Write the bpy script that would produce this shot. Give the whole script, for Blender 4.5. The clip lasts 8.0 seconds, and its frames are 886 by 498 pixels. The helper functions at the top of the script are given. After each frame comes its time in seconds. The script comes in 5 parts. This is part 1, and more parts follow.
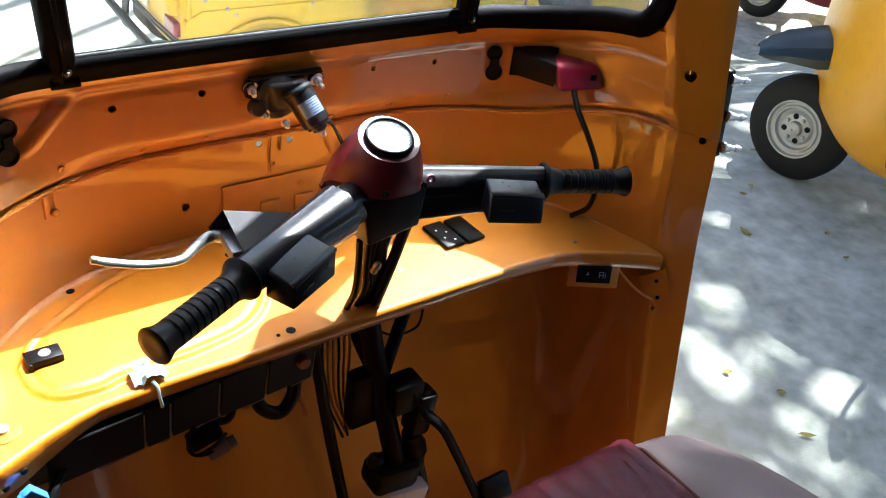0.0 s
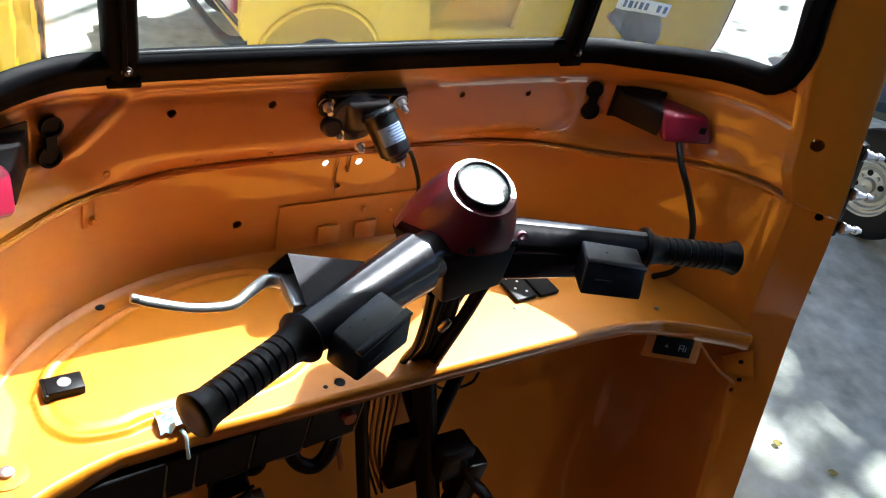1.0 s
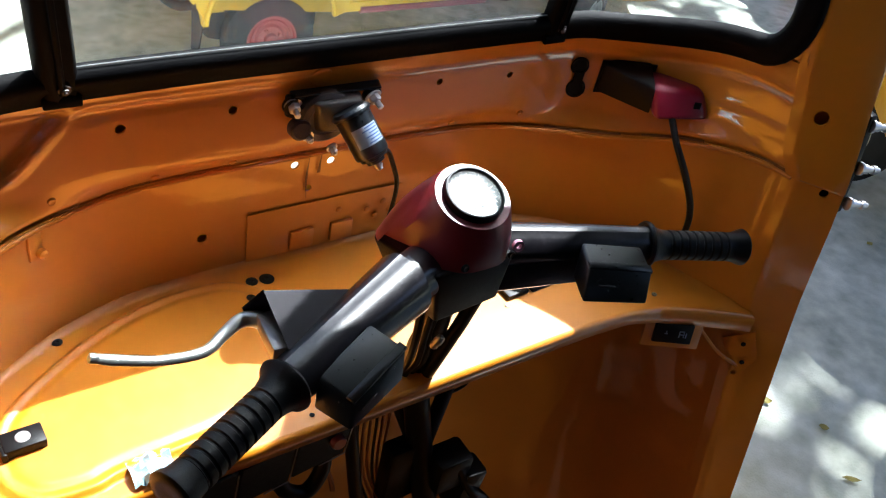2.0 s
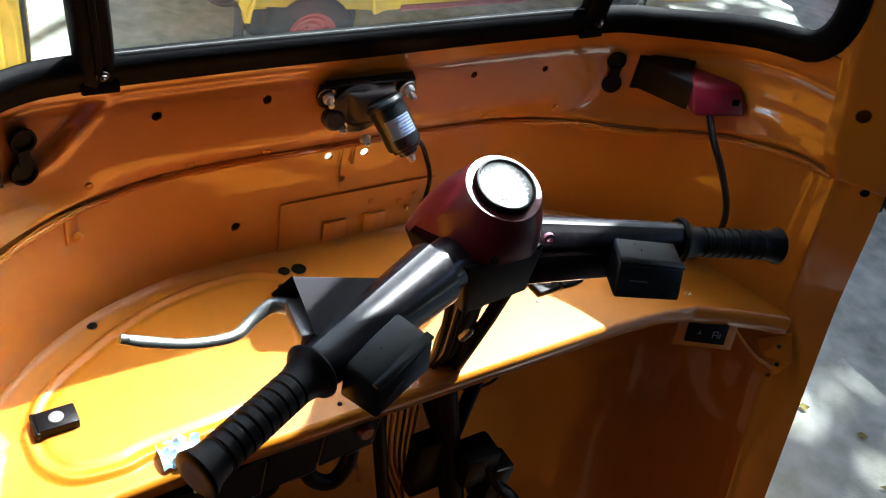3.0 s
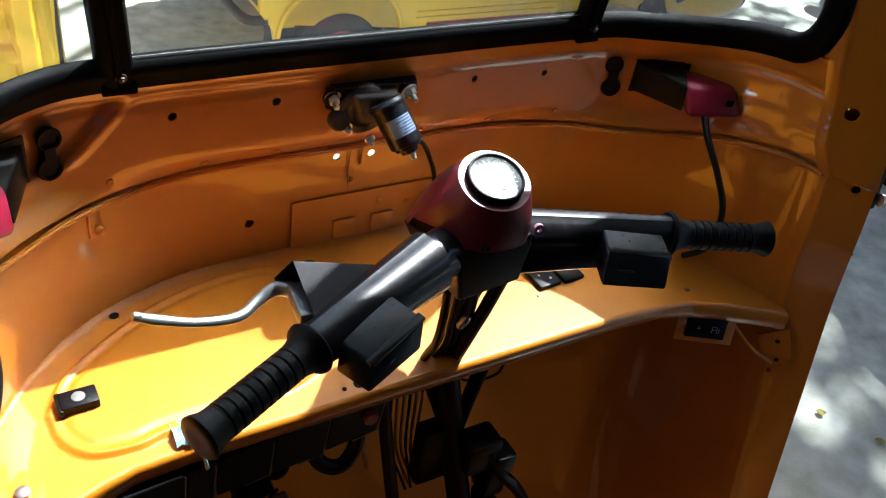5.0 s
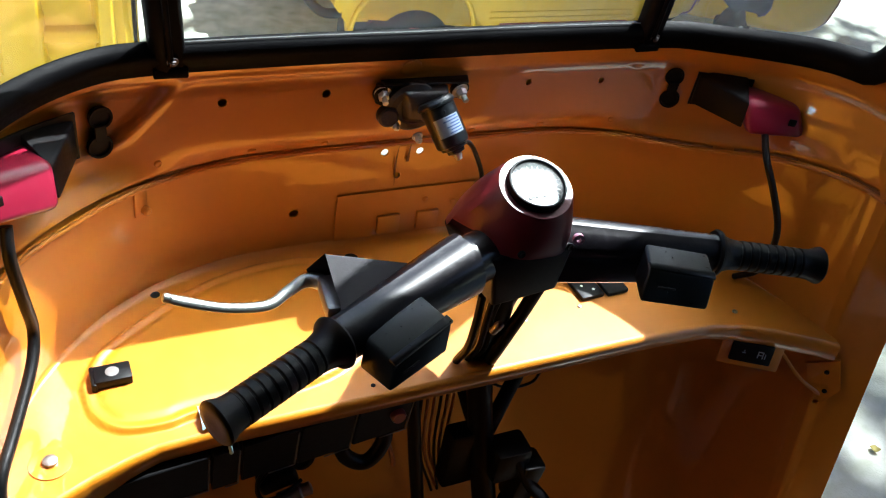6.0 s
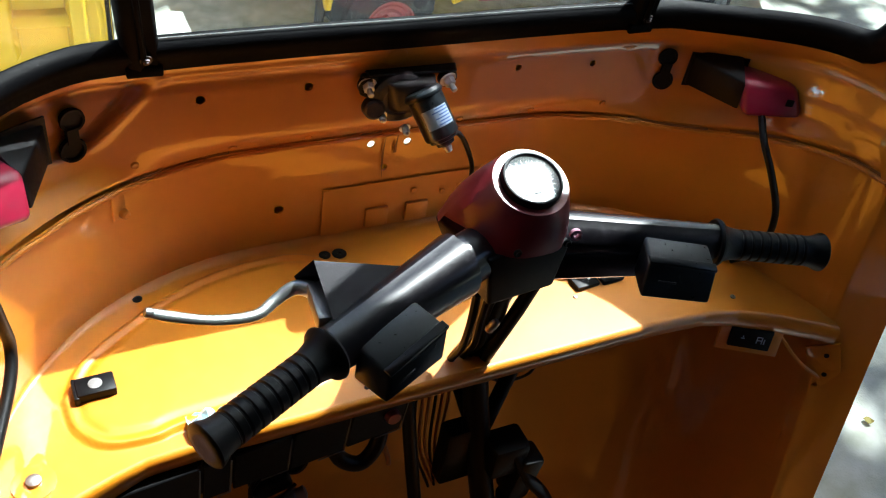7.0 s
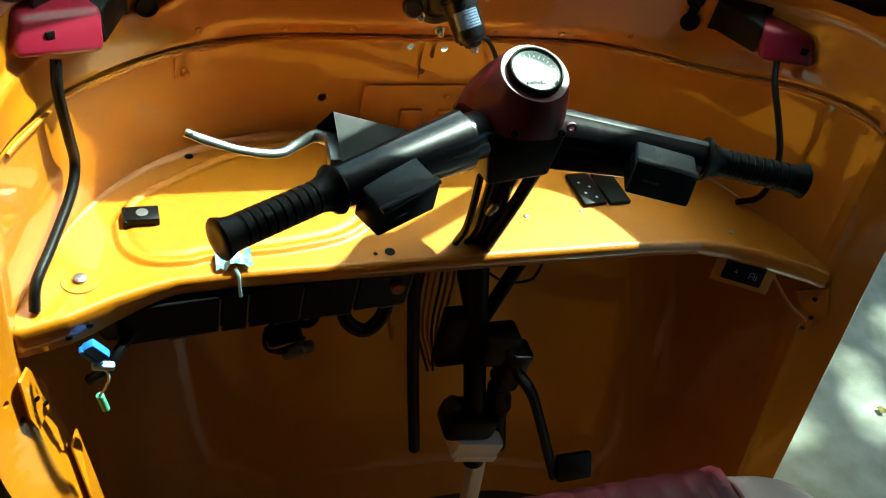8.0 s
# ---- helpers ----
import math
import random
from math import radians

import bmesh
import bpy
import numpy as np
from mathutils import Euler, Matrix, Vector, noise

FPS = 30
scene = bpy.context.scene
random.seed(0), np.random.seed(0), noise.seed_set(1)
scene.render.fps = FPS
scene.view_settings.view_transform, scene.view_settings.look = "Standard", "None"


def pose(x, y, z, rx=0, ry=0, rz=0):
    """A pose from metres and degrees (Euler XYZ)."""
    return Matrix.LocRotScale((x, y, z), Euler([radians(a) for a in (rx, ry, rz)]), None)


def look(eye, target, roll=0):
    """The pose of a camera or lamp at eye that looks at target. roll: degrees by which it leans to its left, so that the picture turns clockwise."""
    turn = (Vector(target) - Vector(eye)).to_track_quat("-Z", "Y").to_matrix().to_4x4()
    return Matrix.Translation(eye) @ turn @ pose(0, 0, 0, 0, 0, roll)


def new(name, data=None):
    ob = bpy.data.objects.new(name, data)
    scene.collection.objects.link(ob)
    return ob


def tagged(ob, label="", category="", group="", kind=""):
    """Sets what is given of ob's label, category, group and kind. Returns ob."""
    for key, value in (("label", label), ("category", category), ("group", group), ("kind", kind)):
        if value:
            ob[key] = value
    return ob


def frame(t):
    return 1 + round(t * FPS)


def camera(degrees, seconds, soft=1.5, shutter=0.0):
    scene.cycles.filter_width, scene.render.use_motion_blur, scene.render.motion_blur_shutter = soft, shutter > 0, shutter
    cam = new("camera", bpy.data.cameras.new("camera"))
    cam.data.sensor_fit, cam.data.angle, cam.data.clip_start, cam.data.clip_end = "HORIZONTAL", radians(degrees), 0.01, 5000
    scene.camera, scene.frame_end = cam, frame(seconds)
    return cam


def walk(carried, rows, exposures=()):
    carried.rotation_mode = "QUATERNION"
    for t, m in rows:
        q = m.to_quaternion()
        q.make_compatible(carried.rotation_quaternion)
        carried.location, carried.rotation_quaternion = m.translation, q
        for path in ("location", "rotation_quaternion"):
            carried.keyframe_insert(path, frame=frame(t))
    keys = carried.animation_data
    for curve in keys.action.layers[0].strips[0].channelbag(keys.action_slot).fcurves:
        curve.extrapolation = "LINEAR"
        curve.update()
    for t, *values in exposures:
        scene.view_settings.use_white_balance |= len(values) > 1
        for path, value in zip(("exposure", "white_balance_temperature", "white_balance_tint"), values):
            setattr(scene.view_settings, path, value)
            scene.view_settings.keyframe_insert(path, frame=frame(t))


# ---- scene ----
cam = camera(54.0, 8.0, soft=1.15)
PATH = [
    (0, (-0.532, -1.059, 1.459), (0.513, 0.221, 0.333), 8.2),
    (0.5, (-0.523, -0.96, 1.449), (0.442, 0.362, 0.298), 11.3),
    (1, (-0.506, -0.883, 1.43), (0.498, 0.413, 0.285), 14.3),
    (1.2, (-0.507, -0.836, 1.438), (0.527, 0.414, 0.269), 14.3),
    (2.3, (-0.46, -0.761, 1.43), (0.576, 0.422, 0.194), 13.0),
    (2.5, (-0.46, -0.752, 1.429), (0.566, 0.437, 0.191), 12.9),
    (3, (-0.464, -0.78, 1.425), (0.511, 0.446, 0.182), 12.6),
    (3.5, (-0.489, -0.861, 1.449), (0.408, 0.448, 0.231), 11.3),
    (4, (-0.49, -0.901, 1.449), (0.371, 0.435, 0.234), 10.2),
    (4.5, (-0.477, -0.882, 1.445), (0.425, 0.424, 0.228), 10.2),
    (4.7, (-0.473, -0.865, 1.443), (0.454, 0.421, 0.223), 10.9),
    (5.8, (-0.424, -0.843, 1.436), (0.409, 0.489, 0.198), 9.7),
    (6, (-0.43, -0.856, 1.44), (0.358, 0.497, 0.197), 11.4),
    (6.5, (-0.418, -0.841, 1.444), (0.401, 0.49, 0.195), 10.1),
    (7, (-0.419, -0.811, 1.44), (0.39, 0.486, 0.15), 11.0),
    (7.5, (-0.425, -0.848, 1.431), (0.336, 0.481, 0.145), 12.1),
    (7.8, (-0.417, -0.937, 1.429), (0.277, 0.412, 0.125), 13.1),
    (8, (-0.406, -1.001, 1.43), (0.249, 0.34, 0.099), 14.3),
]
EXPOSURES = [(0, 2.48, 5750, 9), (1, 2.14, 5750, 9), (2.5, 2.03, 5750, 9), (4, 1.47, 5750, 7), (4.7, 1.59, 5750, 7), (6, 1.83, 5750, 7), (7, 1.78, 5750, 4), (7.6, 1.66, 5750, -4), (8, 1.58, 5850, -24)]
walk(cam, [(t, look(eye, target, roll)) for t, eye, target, roll in PATH], EXPOSURES)

# ---- sky, sun, exposure ----
SUN_DIR = Vector((0.60, 0.245, 1.0)).normalized()
world = bpy.data.worlds.new("sky")
scene.world = world
world.use_nodes = True
wn = world.node_tree.nodes
sky = wn.new("ShaderNodeTexSky")
sky.sky_type = "NISHITA"
sky.sun_disc = False
sky.sun_elevation = math.asin(SUN_DIR.z)
sky.sun_rotation = math.atan2(SUN_DIR.x, SUN_DIR.y)
wn["Background"].inputs[1].default_value = 0.05
world.node_tree.links.new(sky.outputs[0], wn["Background"].inputs[0])
sun = new("sun", bpy.data.lights.new("sun", "SUN"))
sun.data.energy, sun.data.angle, sun.data.color = 5.0, radians(0.6), (1.0, 0.975, 0.90)
sun.matrix_world = look(SUN_DIR * 20, (0, 0, 0))

GROUND = -0.10
FLOOR = -0.08


# ---- materials ----
def mat(name, color, rough=0.5, metal=0.0, coat=0.0, var=0.12, scale=18.0, bump=0.0, bump_scale=300.0,
        dirt=0.0, dirt_color=(0.25, 0.2, 0.14), spec=0.5, rand=0.0, coat_ior=1.5, coat_rough=0.03, ripple=0.0):
    m = bpy.data.materials.new(name)
    m.use_nodes = True
    nt = m.node_tree
    b = nt.nodes["Principled BSDF"]
    tc = nt.nodes.new("ShaderNodeTexCoord")
    big = nt.nodes.new("ShaderNodeTexNoise")
    big.inputs["Scale"].default_value, big.inputs["Detail"].default_value = scale, 5
    nt.links.new(tc.outputs["Object"], big.inputs["Vector"])
    fine = nt.nodes.new("ShaderNodeTexNoise")
    fine.inputs["Scale"].default_value, fine.inputs["Detail"].default_value = scale * 9, 4
    nt.links.new(tc.outputs["Object"], fine.inputs["Vector"])
    mix = nt.nodes.new("ShaderNodeMix")
    mix.data_type = "RGBA"
    mix.inputs[6].default_value = (*[c * (1 - var) for c in color], 1)
    mix.inputs[7].default_value = (*[min(1, c * (1 + var)) for c in color], 1)
    nt.links.new(big.outputs["Fac"], mix.inputs[0])
    out = mix.outputs[2]
    if rand:
        info = nt.nodes.new("ShaderNodeObjectInfo")
        hsv = nt.nodes.new("ShaderNodeHueSaturation")
        ma = nt.nodes.new("ShaderNodeMapRange")
        ma.inputs[3].default_value, ma.inputs[4].default_value = 1 - rand, 1 + rand
        nt.links.new(info.outputs["Random"], ma.inputs[0])
        nt.links.new(ma.outputs[0], hsv.inputs["Value"])
        nt.links.new(out, hsv.inputs["Color"])
        out = hsv.outputs[0]
    if dirt:
        ramp = nt.nodes.new("ShaderNodeMapRange")
        ramp.inputs[1].default_value, ramp.inputs[2].default_value = 0.52, 0.75
        ramp.inputs[4].default_value = dirt
        nt.links.new(fine.outputs["Fac"], ramp.inputs[0])
        d = nt.nodes.new("ShaderNodeMix")
        d.data_type = "RGBA"
        d.inputs[7].default_value = (*dirt_color, 1)
        nt.links.new(ramp.outputs[0], d.inputs[0])
        nt.links.new(out, d.inputs[6])
        out = d.outputs[2]
    nt.links.new(out, b.inputs["Base Color"])
    rr = nt.nodes.new("ShaderNodeMapRange")
    rr.inputs[3].default_value, rr.inputs[4].default_value = rough * 0.75, min(1, rough * 1.3)
    nt.links.new(fine.outputs["Fac"], rr.inputs[0])
    nt.links.new(rr.outputs[0], b.inputs["Roughness"])
    b.inputs["Metallic"].default_value = metal
    b.inputs["Specular IOR Level"].default_value = spec
    b.inputs["Coat Weight"].default_value = coat
    b.inputs["Coat Roughness"].default_value = coat_rough
    b.inputs["Coat IOR"].default_value = coat_ior
    if bump:
        n = nt.nodes.new("ShaderNodeTexNoise")
        n.inputs["Scale"].default_value, n.inputs["Detail"].default_value = bump_scale, 3
        nt.links.new(tc.outputs["Object"], n.inputs["Vector"])
        bp = nt.nodes.new("ShaderNodeBump")
        bp.inputs["Strength"].default_value, bp.inputs["Distance"].default_value = bump, 0.002
        height = n.outputs["Fac"]
        if ripple:
            n2 = nt.nodes.new("ShaderNodeTexNoise")
            n2.inputs["Scale"].default_value, n2.inputs["Detail"].default_value = bump_scale * 5.5, 4
            nt.links.new(tc.outputs["Object"], n2.inputs["Vector"])
            add = nt.nodes.new("ShaderNodeMath")
            add.operation = "MULTIPLY_ADD"
            add.inputs[1].default_value = ripple
            nt.links.new(n2.outputs["Fac"], add.inputs[0])
            nt.links.new(height, add.inputs[2])
            height = add.outputs[0]
        nt.links.new(height, bp.inputs["Height"])
        nt.links.new(bp.outputs[0], b.inputs["Normal"])
        if coat:
            nt.links.new(bp.outputs[0], b.inputs["Coat Normal"])
    return m


M_ORANGE = mat("orange_yellow_paint", (0.52, 0.178, 0.0025), 0.42, coat=1.0, var=0.08, scale=6, bump=0.30, bump_scale=13, dirt=0.10, dirt_color=(0.28, 0.11, 0.01), spec=0.55, coat_ior=1.58, ripple=0.10)
M_YELLOW = mat("taxi_yellow_paint", (0.66, 0.42, 0.004), 0.45, spec=0.3, var=0.15, scale=4, bump=0.06, bump_scale=30, dirt=0.12, dirt_color=(0.35, 0.22, 0.05))
M_BLACK = mat("black_plastic", (0.0022, 0.0022, 0.0026), 0.42, var=0.25, scale=25, bump=0.06, bump_scale=700, dirt=0.03, dirt_color=(0.02, 0.018, 0.016), spec=0.16)
M_BOX = mat("dark_slate_plastic", (0.005, 0.0065, 0.008), 0.30, coat=0.3, coat_rough=0.10, var=0.25, scale=25, bump=0.05, bump_scale=700, dirt=0.05, dirt_color=(0.03, 0.03, 0.03), spec=0.45)
M_GLOSSBLACK = mat("satin_black_shell", (0.0032, 0.0026, 0.0042), 0.36, coat=1.0, var=0.3, scale=16, bump=0.04, bump_scale=220, dirt=0.14, dirt_color=(0.045, 0.038, 0.05), spec=0.30, coat_rough=0.18)
M_SHROUD = mat("scuffed_black_plastic", (0.010, 0.0075, 0.013), 0.46, var=0.35, scale=30, bump=0.08, bump_scale=400, dirt=0.12, dirt_color=(0.022, 0.019, 0.026), spec=0.20)
M_RUBBER = mat("black_rubber", (0.003, 0.0033, 0.0036), 0.40, var=0.25, scale=40, bump=0.12, bump_scale=700, dirt=0.05, dirt_color=(0.022, 0.02, 0.018), spec=0.24)
M_GASKET = mat("window_rubber", (0.0016, 0.0016, 0.002), 0.5, var=0.2, scale=30, bump=0.05, bump_scale=300, dirt=0.05, dirt_color=(0.012, 0.010, 0.008), spec=0.04)
M_RED = mat("dark_red_plastic", (0.24, 0.008, 0.020), 0.42, spec=0.9, coat=1.0, coat_rough=0.28, var=0.12, scale=15, bump=0.05, bump_scale=500, dirt=0.10, dirt_color=(0.28, 0.10, 0.10))
M_MAGENTA = mat("crimson_plastic", (0.20, 0.005, 0.024), 0.36, coat=0.45, var=0.10, scale=15, bump=0.04, bump_scale=500, dirt=0.08, dirt_color=(0.26, 0.07, 0.08))
M_ALU = mat("brushed_aluminium", (0.50, 0.53, 0.51), 0.36, metal=1.0, var=0.08, scale=60, bump=0.05, bump_scale=900)
M_CHROME = mat("zinc_bolt", (0.46, 0.46, 0.48), 0.34, metal=0.85, var=0.15, scale=80)
M_STEEL = mat("dull_steel", (0.30, 0.29, 0.28), 0.45, metal=1.0, var=0.2, scale=60)
M_GEAR = mat("grey_gearbox_casting", (0.016, 0.012, 0.014), 0.42, var=0.2, scale=60, bump=0.15, bump_scale=700, dirt=0.2, dirt_color=(0.16, 0.09, 0.05))
M_SILVER = mat("silver_sticker", (0.27, 0.33, 0.41), 0.30, metal=0.5, var=0.06, scale=40)
M_INK = mat("blue_print", (0.05, 0.09, 0.22), 0.5, var=0.1)
M_WHITE = mat("white_plastic", (0.72, 0.70, 0.66), 0.45, var=0.08, scale=30, dirt=0.2)
M_BLUE = mat("blue_plastic", (0.05, 0.20, 0.75), 0.4, var=0.1)
M_GREEN = mat("green_plastic", (0.16, 0.46, 0.30), 0.4, var=0.1)
M_FOIL = mat("pale_blue_foil", (0.36, 0.58, 0.68), 0.30, metal=0.4, var=0.2, scale=90, bump=0.5, bump_scale=250)
M_MAROON = mat("maroon_vinyl", (0.17, 0.028, 0.045), 0.34, var=0.25, scale=22, bump=0.25, bump_scale=500, dirt=0.15, dirt_color=(0.33, 0.20, 0.22))
M_PINK = mat("pale_pinkish_vinyl", (0.50, 0.40, 0.40), 0.42, var=0.10, scale=20, bump=0.2, bump_scale=500, dirt=0.1, dirt_color=(0.30, 0.22, 0.22))
M_PIPING = mat("brown_piping", (0.16, 0.05, 0.035), 0.4)
M_WIRE = mat("orange_brown_wire", (0.45, 0.16, 0.04), 0.45, var=0.25, scale=40)
M_TYRE = mat("tyre_rubber", (0.010, 0.010, 0.011), 0.7, var=0.25, scale=30, bump=0.2, bump_scale=200, dirt=0.12, dirt_color=(0.06, 0.055, 0.05), spec=0.25)
M_RIM = mat("grey_wheel_paint", (0.42, 0.43, 0.42), 0.42, metal=0.3, var=0.15, scale=30, dirt=0.3)
M_REDRIM = mat("red_wheel_paint", (0.30, 0.03, 0.03), 0.5, var=0.2, scale=30, dirt=0.4)
M_AMBER = mat("amber_yellow_paint", (0.60, 0.29, 0.006), 0.42, spec=0.4, var=0.12, scale=4, bump=0.06, bump_scale=30, dirt=0.12, dirt_color=(0.30, 0.16, 0.03))
M_FENDER = mat("dark_grey_fender_paint", (0.014, 0.024, 0.029), 0.35, var=0.15, scale=12, dirt=0.06, dirt_color=(0.08, 0.08, 0.07), spec=0.35)
M_CANVAS = mat("roof_canvas", (0.018, 0.018, 0.017), 0.8, var=0.2, scale=15, bump=0.3, bump_scale=400)
M_FOLIAGE = mat("tree_leaf", (0.06, 0.10, 0.025), 0.5, var=0.3, scale=3, rand=0.2)
M_BARK = mat("tree_bark", (0.14, 0.10, 0.07), 0.85, var=0.3, scale=8, bump=0.6, bump_scale=40)
M_DIALFACE = mat("dial_face", (0.06, 0.075, 0.08), 0.4, var=0.15, scale=60)
M_LEAF = mat("dry_leaf", (0.40, 0.34, 0.08), 0.7, var=0.3, scale=60, rand=0.35)
M_CARD = mat("number_plate_white", (0.75, 0.75, 0.72), 0.5, var=0.05, dirt=0.1)
M_EDGE = mat("grey_glass_line", (0.10, 0.11, 0.11), 0.3, var=0.4, scale=60, dirt=0.4)
M_STAIN = mat("brown_rust_drip", (0.17, 0.062, 0.007), 0.6, var=0.4, scale=60)
M_PLASTER = mat("weathered_plaster", (0.20, 0.185, 0.16), 0.85, var=0.3, scale=0.8, bump=0.3, bump_scale=25, dirt=0.4, dirt_color=(0.10, 0.09, 0.075))
# pale pink puts the eyelet's reflection into its colour
M_TAB = mat("pink_shine_plastic", (0.42, 0.22, 0.30), 0.35, var=0.2, scale=60)
M_DARKFLOOR = mat("bounce_cut_floor", (0.030, 0.019, 0.010), 0.5, var=0.25, scale=12, bump=0.3, bump_scale=120, dirt=0.3, dirt_color=(0.06, 0.04, 0.025))
M_SLOTDARK = mat("hole_black", (0.004, 0.004, 0.004), 0.6, var=0.2, spec=0.15)


def glass(name, rough, tint, clear=1.0):
    m = bpy.data.materials.new(name)
    m.use_nodes = True
    b = m.node_tree.nodes["Principled BSDF"]
    b.inputs["Base Color"].default_value = (*tint, 1)
    b.inputs["Transmission Weight"].default_value = clear
    b.inputs["Roughness"].default_value = rough
    b.inputs["IOR"].default_value = 1.45
    return m


M_GLASS = glass("dusty_clear_glass", 0.0, (0.93, 0.98, 1.0), 0.965)
M_DIALGLASS = glass("dial_glass", 0.13, (0.92, 0.97, 0.97))


def ground_material():
    m = bpy.data.materials.new("grey_concrete")
    m.use_nodes = True
    nt = m.node_tree
    b = nt.nodes["Principled BSDF"]
    tc = nt.nodes.new("ShaderNodeTexCoord")

    def tex(s, det):
        n = nt.nodes.new("ShaderNodeTexNoise")
        n.inputs["Scale"].default_value, n.inputs["Detail"].default_value = s, det
        nt.links.new(tc.outputs["Object"], n.inputs["Vector"])
        return n

    n1, n2, n3 = tex(1.3, 6), tex(14, 6), tex(160, 3)
    ramp = nt.nodes.new("ShaderNodeValToRGB")
    ramp.color_ramp.elements[0].position, ramp.color_ramp.elements[0].color = 0.32, (0.45, 0.47, 0.38, 1)
    ramp.color_ramp.elements[1].position, ramp.color_ramp.elements[1].color = 0.70, (0.60, 0.62, 0.52, 1)
    nt.links.new(n1.outputs["Fac"], ramp.inputs[0])
    mul = nt.nodes.new("ShaderNodeMix")
    mul.data_type, mul.blend_type = "RGBA", "OVERLAY"
    mul.inputs[0].default_value = 0.75
    nt.links.new(ramp.outputs[0], mul.inputs[6])
    nt.links.new(n2.outputs["Fac"], mul.inputs[7])
    nt.links.new(mul.outputs[2], b.inputs["Base Color"])
    b.inputs["Roughness"].default_value = 0.8
    bp = nt.nodes.new("ShaderNodeBump")
    bp.inputs["Strength"].default_value, bp.inputs["Distance"].default_value = 0.4, 0.006
    nt.links.new(n3.outputs["Fac"], bp.inputs["Height"])
    nt.links.new(bp.outputs[0], b.inputs["Normal"])
    return m


M_GROUND = ground_material()


# ---- mesh helpers ----
def part(name, bm, material, parent=None, label="", smooth=True, sharp=38):
    bmesh.ops.recalc_face_normals(bm, faces=bm.faces)
    for f in bm.faces:
        f.smooth = smooth
    lim = radians(sharp)
    for e in bm.edges:
        if len(e.link_faces) == 2 and e.calc_face_angle(0) > lim:
            e.smooth = False
    me = bpy.data.meshes.new(name)
    bm.to_mesh(me)
    bm.free()
    mats = material if isinstance(material, (list, tuple)) else [material]
    for m in mats:
        me.materials.append(m)
    ob = new(name, me)
    if parent is not None:
        ob.parent = parent
    if label:
        ob["label"] = label
    return ob


def thing(name, label, category, group="", at=(0, 0, 0)):
    ob = new(name)
    ob.empty_display_size = 0.05
    ob.location = at
    tagged(ob, label, category, group)
    return ob


def lin(a, b, n):
    return [a + (b - a) * i / (n - 1) for i in range(n)]


def B():
    return bmesh.new()


def ring_of(bm, pts):
    return [bm.verts.new(p) for p in pts]


def bridge(bm, a, b, closed=True):
    n = len(a)
    for i in range(n if closed else n - 1):
        j = (i + 1) % n
        bm.faces.new((a[i], a[j], b[j], b[i]))


def loft(bm, rings, cap=True, closed=True):
    rs = [ring_of(bm, r) for r in rings]
    for a, b in zip(rs, rs[1:]):
        bridge(bm, a, b, closed)
    if cap:
        bm.faces.new(list(reversed(rs[0])))
        bm.faces.new(rs[-1])
    return rs


def axes_for(d):
    d = Vector(d).normalized()
    u = d.orthogonal().normalized()
    return d, u, d.cross(u)


def spline(pts, per=8):
    p = [Vector(q) for q in pts]
    if len(p) < 3:
        return p
    q = [2 * p[0] - p[1], *p, 2 * p[-1] - p[-2]]
    out = []
    for i in range(1, len(q) - 2):
        a, b, c, d = q[i - 1:i + 3]
        for k in range(per):
            t = k / per
            out.append(0.5 * (2 * b + (c - a) * t + (2 * a - 5 * b + 4 * c - d) * t * t + (3 * b - a - 3 * c + d) * t ** 3))
    out.append(p[-1])
    return out


def tube(bm, pts, r, seg=10, flat=1.0, cap=True):
    """A swept tube; r is a radius or a list of radii along the way."""
    pts = [Vector(p) for p in pts]
    n = len(pts)
    rad = np.interp(lin(0, 1, n), lin(0, 1, len(r)), r).tolist() if isinstance(r, (list, tuple)) else [r] * n
    d, u, v = axes_for(pts[1] - pts[0])
    rings = []
    for i, p in enumerate(pts):
        t = (pts[min(i + 1, n - 1)] - pts[max(i - 1, 0)]).normalized()
        u = (u - t * u.dot(t)).normalized()
        v = t.cross(u)
        rings.append([p + rad[i] * (math.cos(a) * u + flat * math.sin(a) * v) for a in (2 * math.pi * k / seg for k in range(seg))])
    loft(bm, rings, cap)


def lathe(bm, prof, at, axis, seg=24, cap=True):
    """prof: (along, radius) pairs turned about the axis from at."""
    d, u, v = axes_for(axis)
    at = Vector(at)
    loft(bm, [[at + d * h + r * (math.cos(a) * u + math.sin(a) * v) for a in (2 * math.pi * k / seg for k in range(seg))] for h, r in prof], cap)


def box(bm, c, size, rot=None, bev=0.0, seg=2):
    m = Matrix.Translation(c) @ (rot.to_4x4() if rot is not None else Matrix.Identity(4)) @ Matrix.Diagonal((*size, 1))
    r = bmesh.ops.create_cube(bm, size=1.0, matrix=m)
    if bev:
        edges = {e for v in r["verts"] for e in v.link_edges}
        bmesh.ops.bevel(bm, geom=list(edges), offset=bev, segments=seg, affect="EDGES", profile=0.5)


def frame_of(d, up=(0, 0, 1)):
    """Turn whose x axis goes along d and whose z axis is near up."""
    x = Vector(d).normalized()
    y = Vector(up).cross(x).normalized()
    z = x.cross(y)
    return Matrix((x, y, z)).transposed()


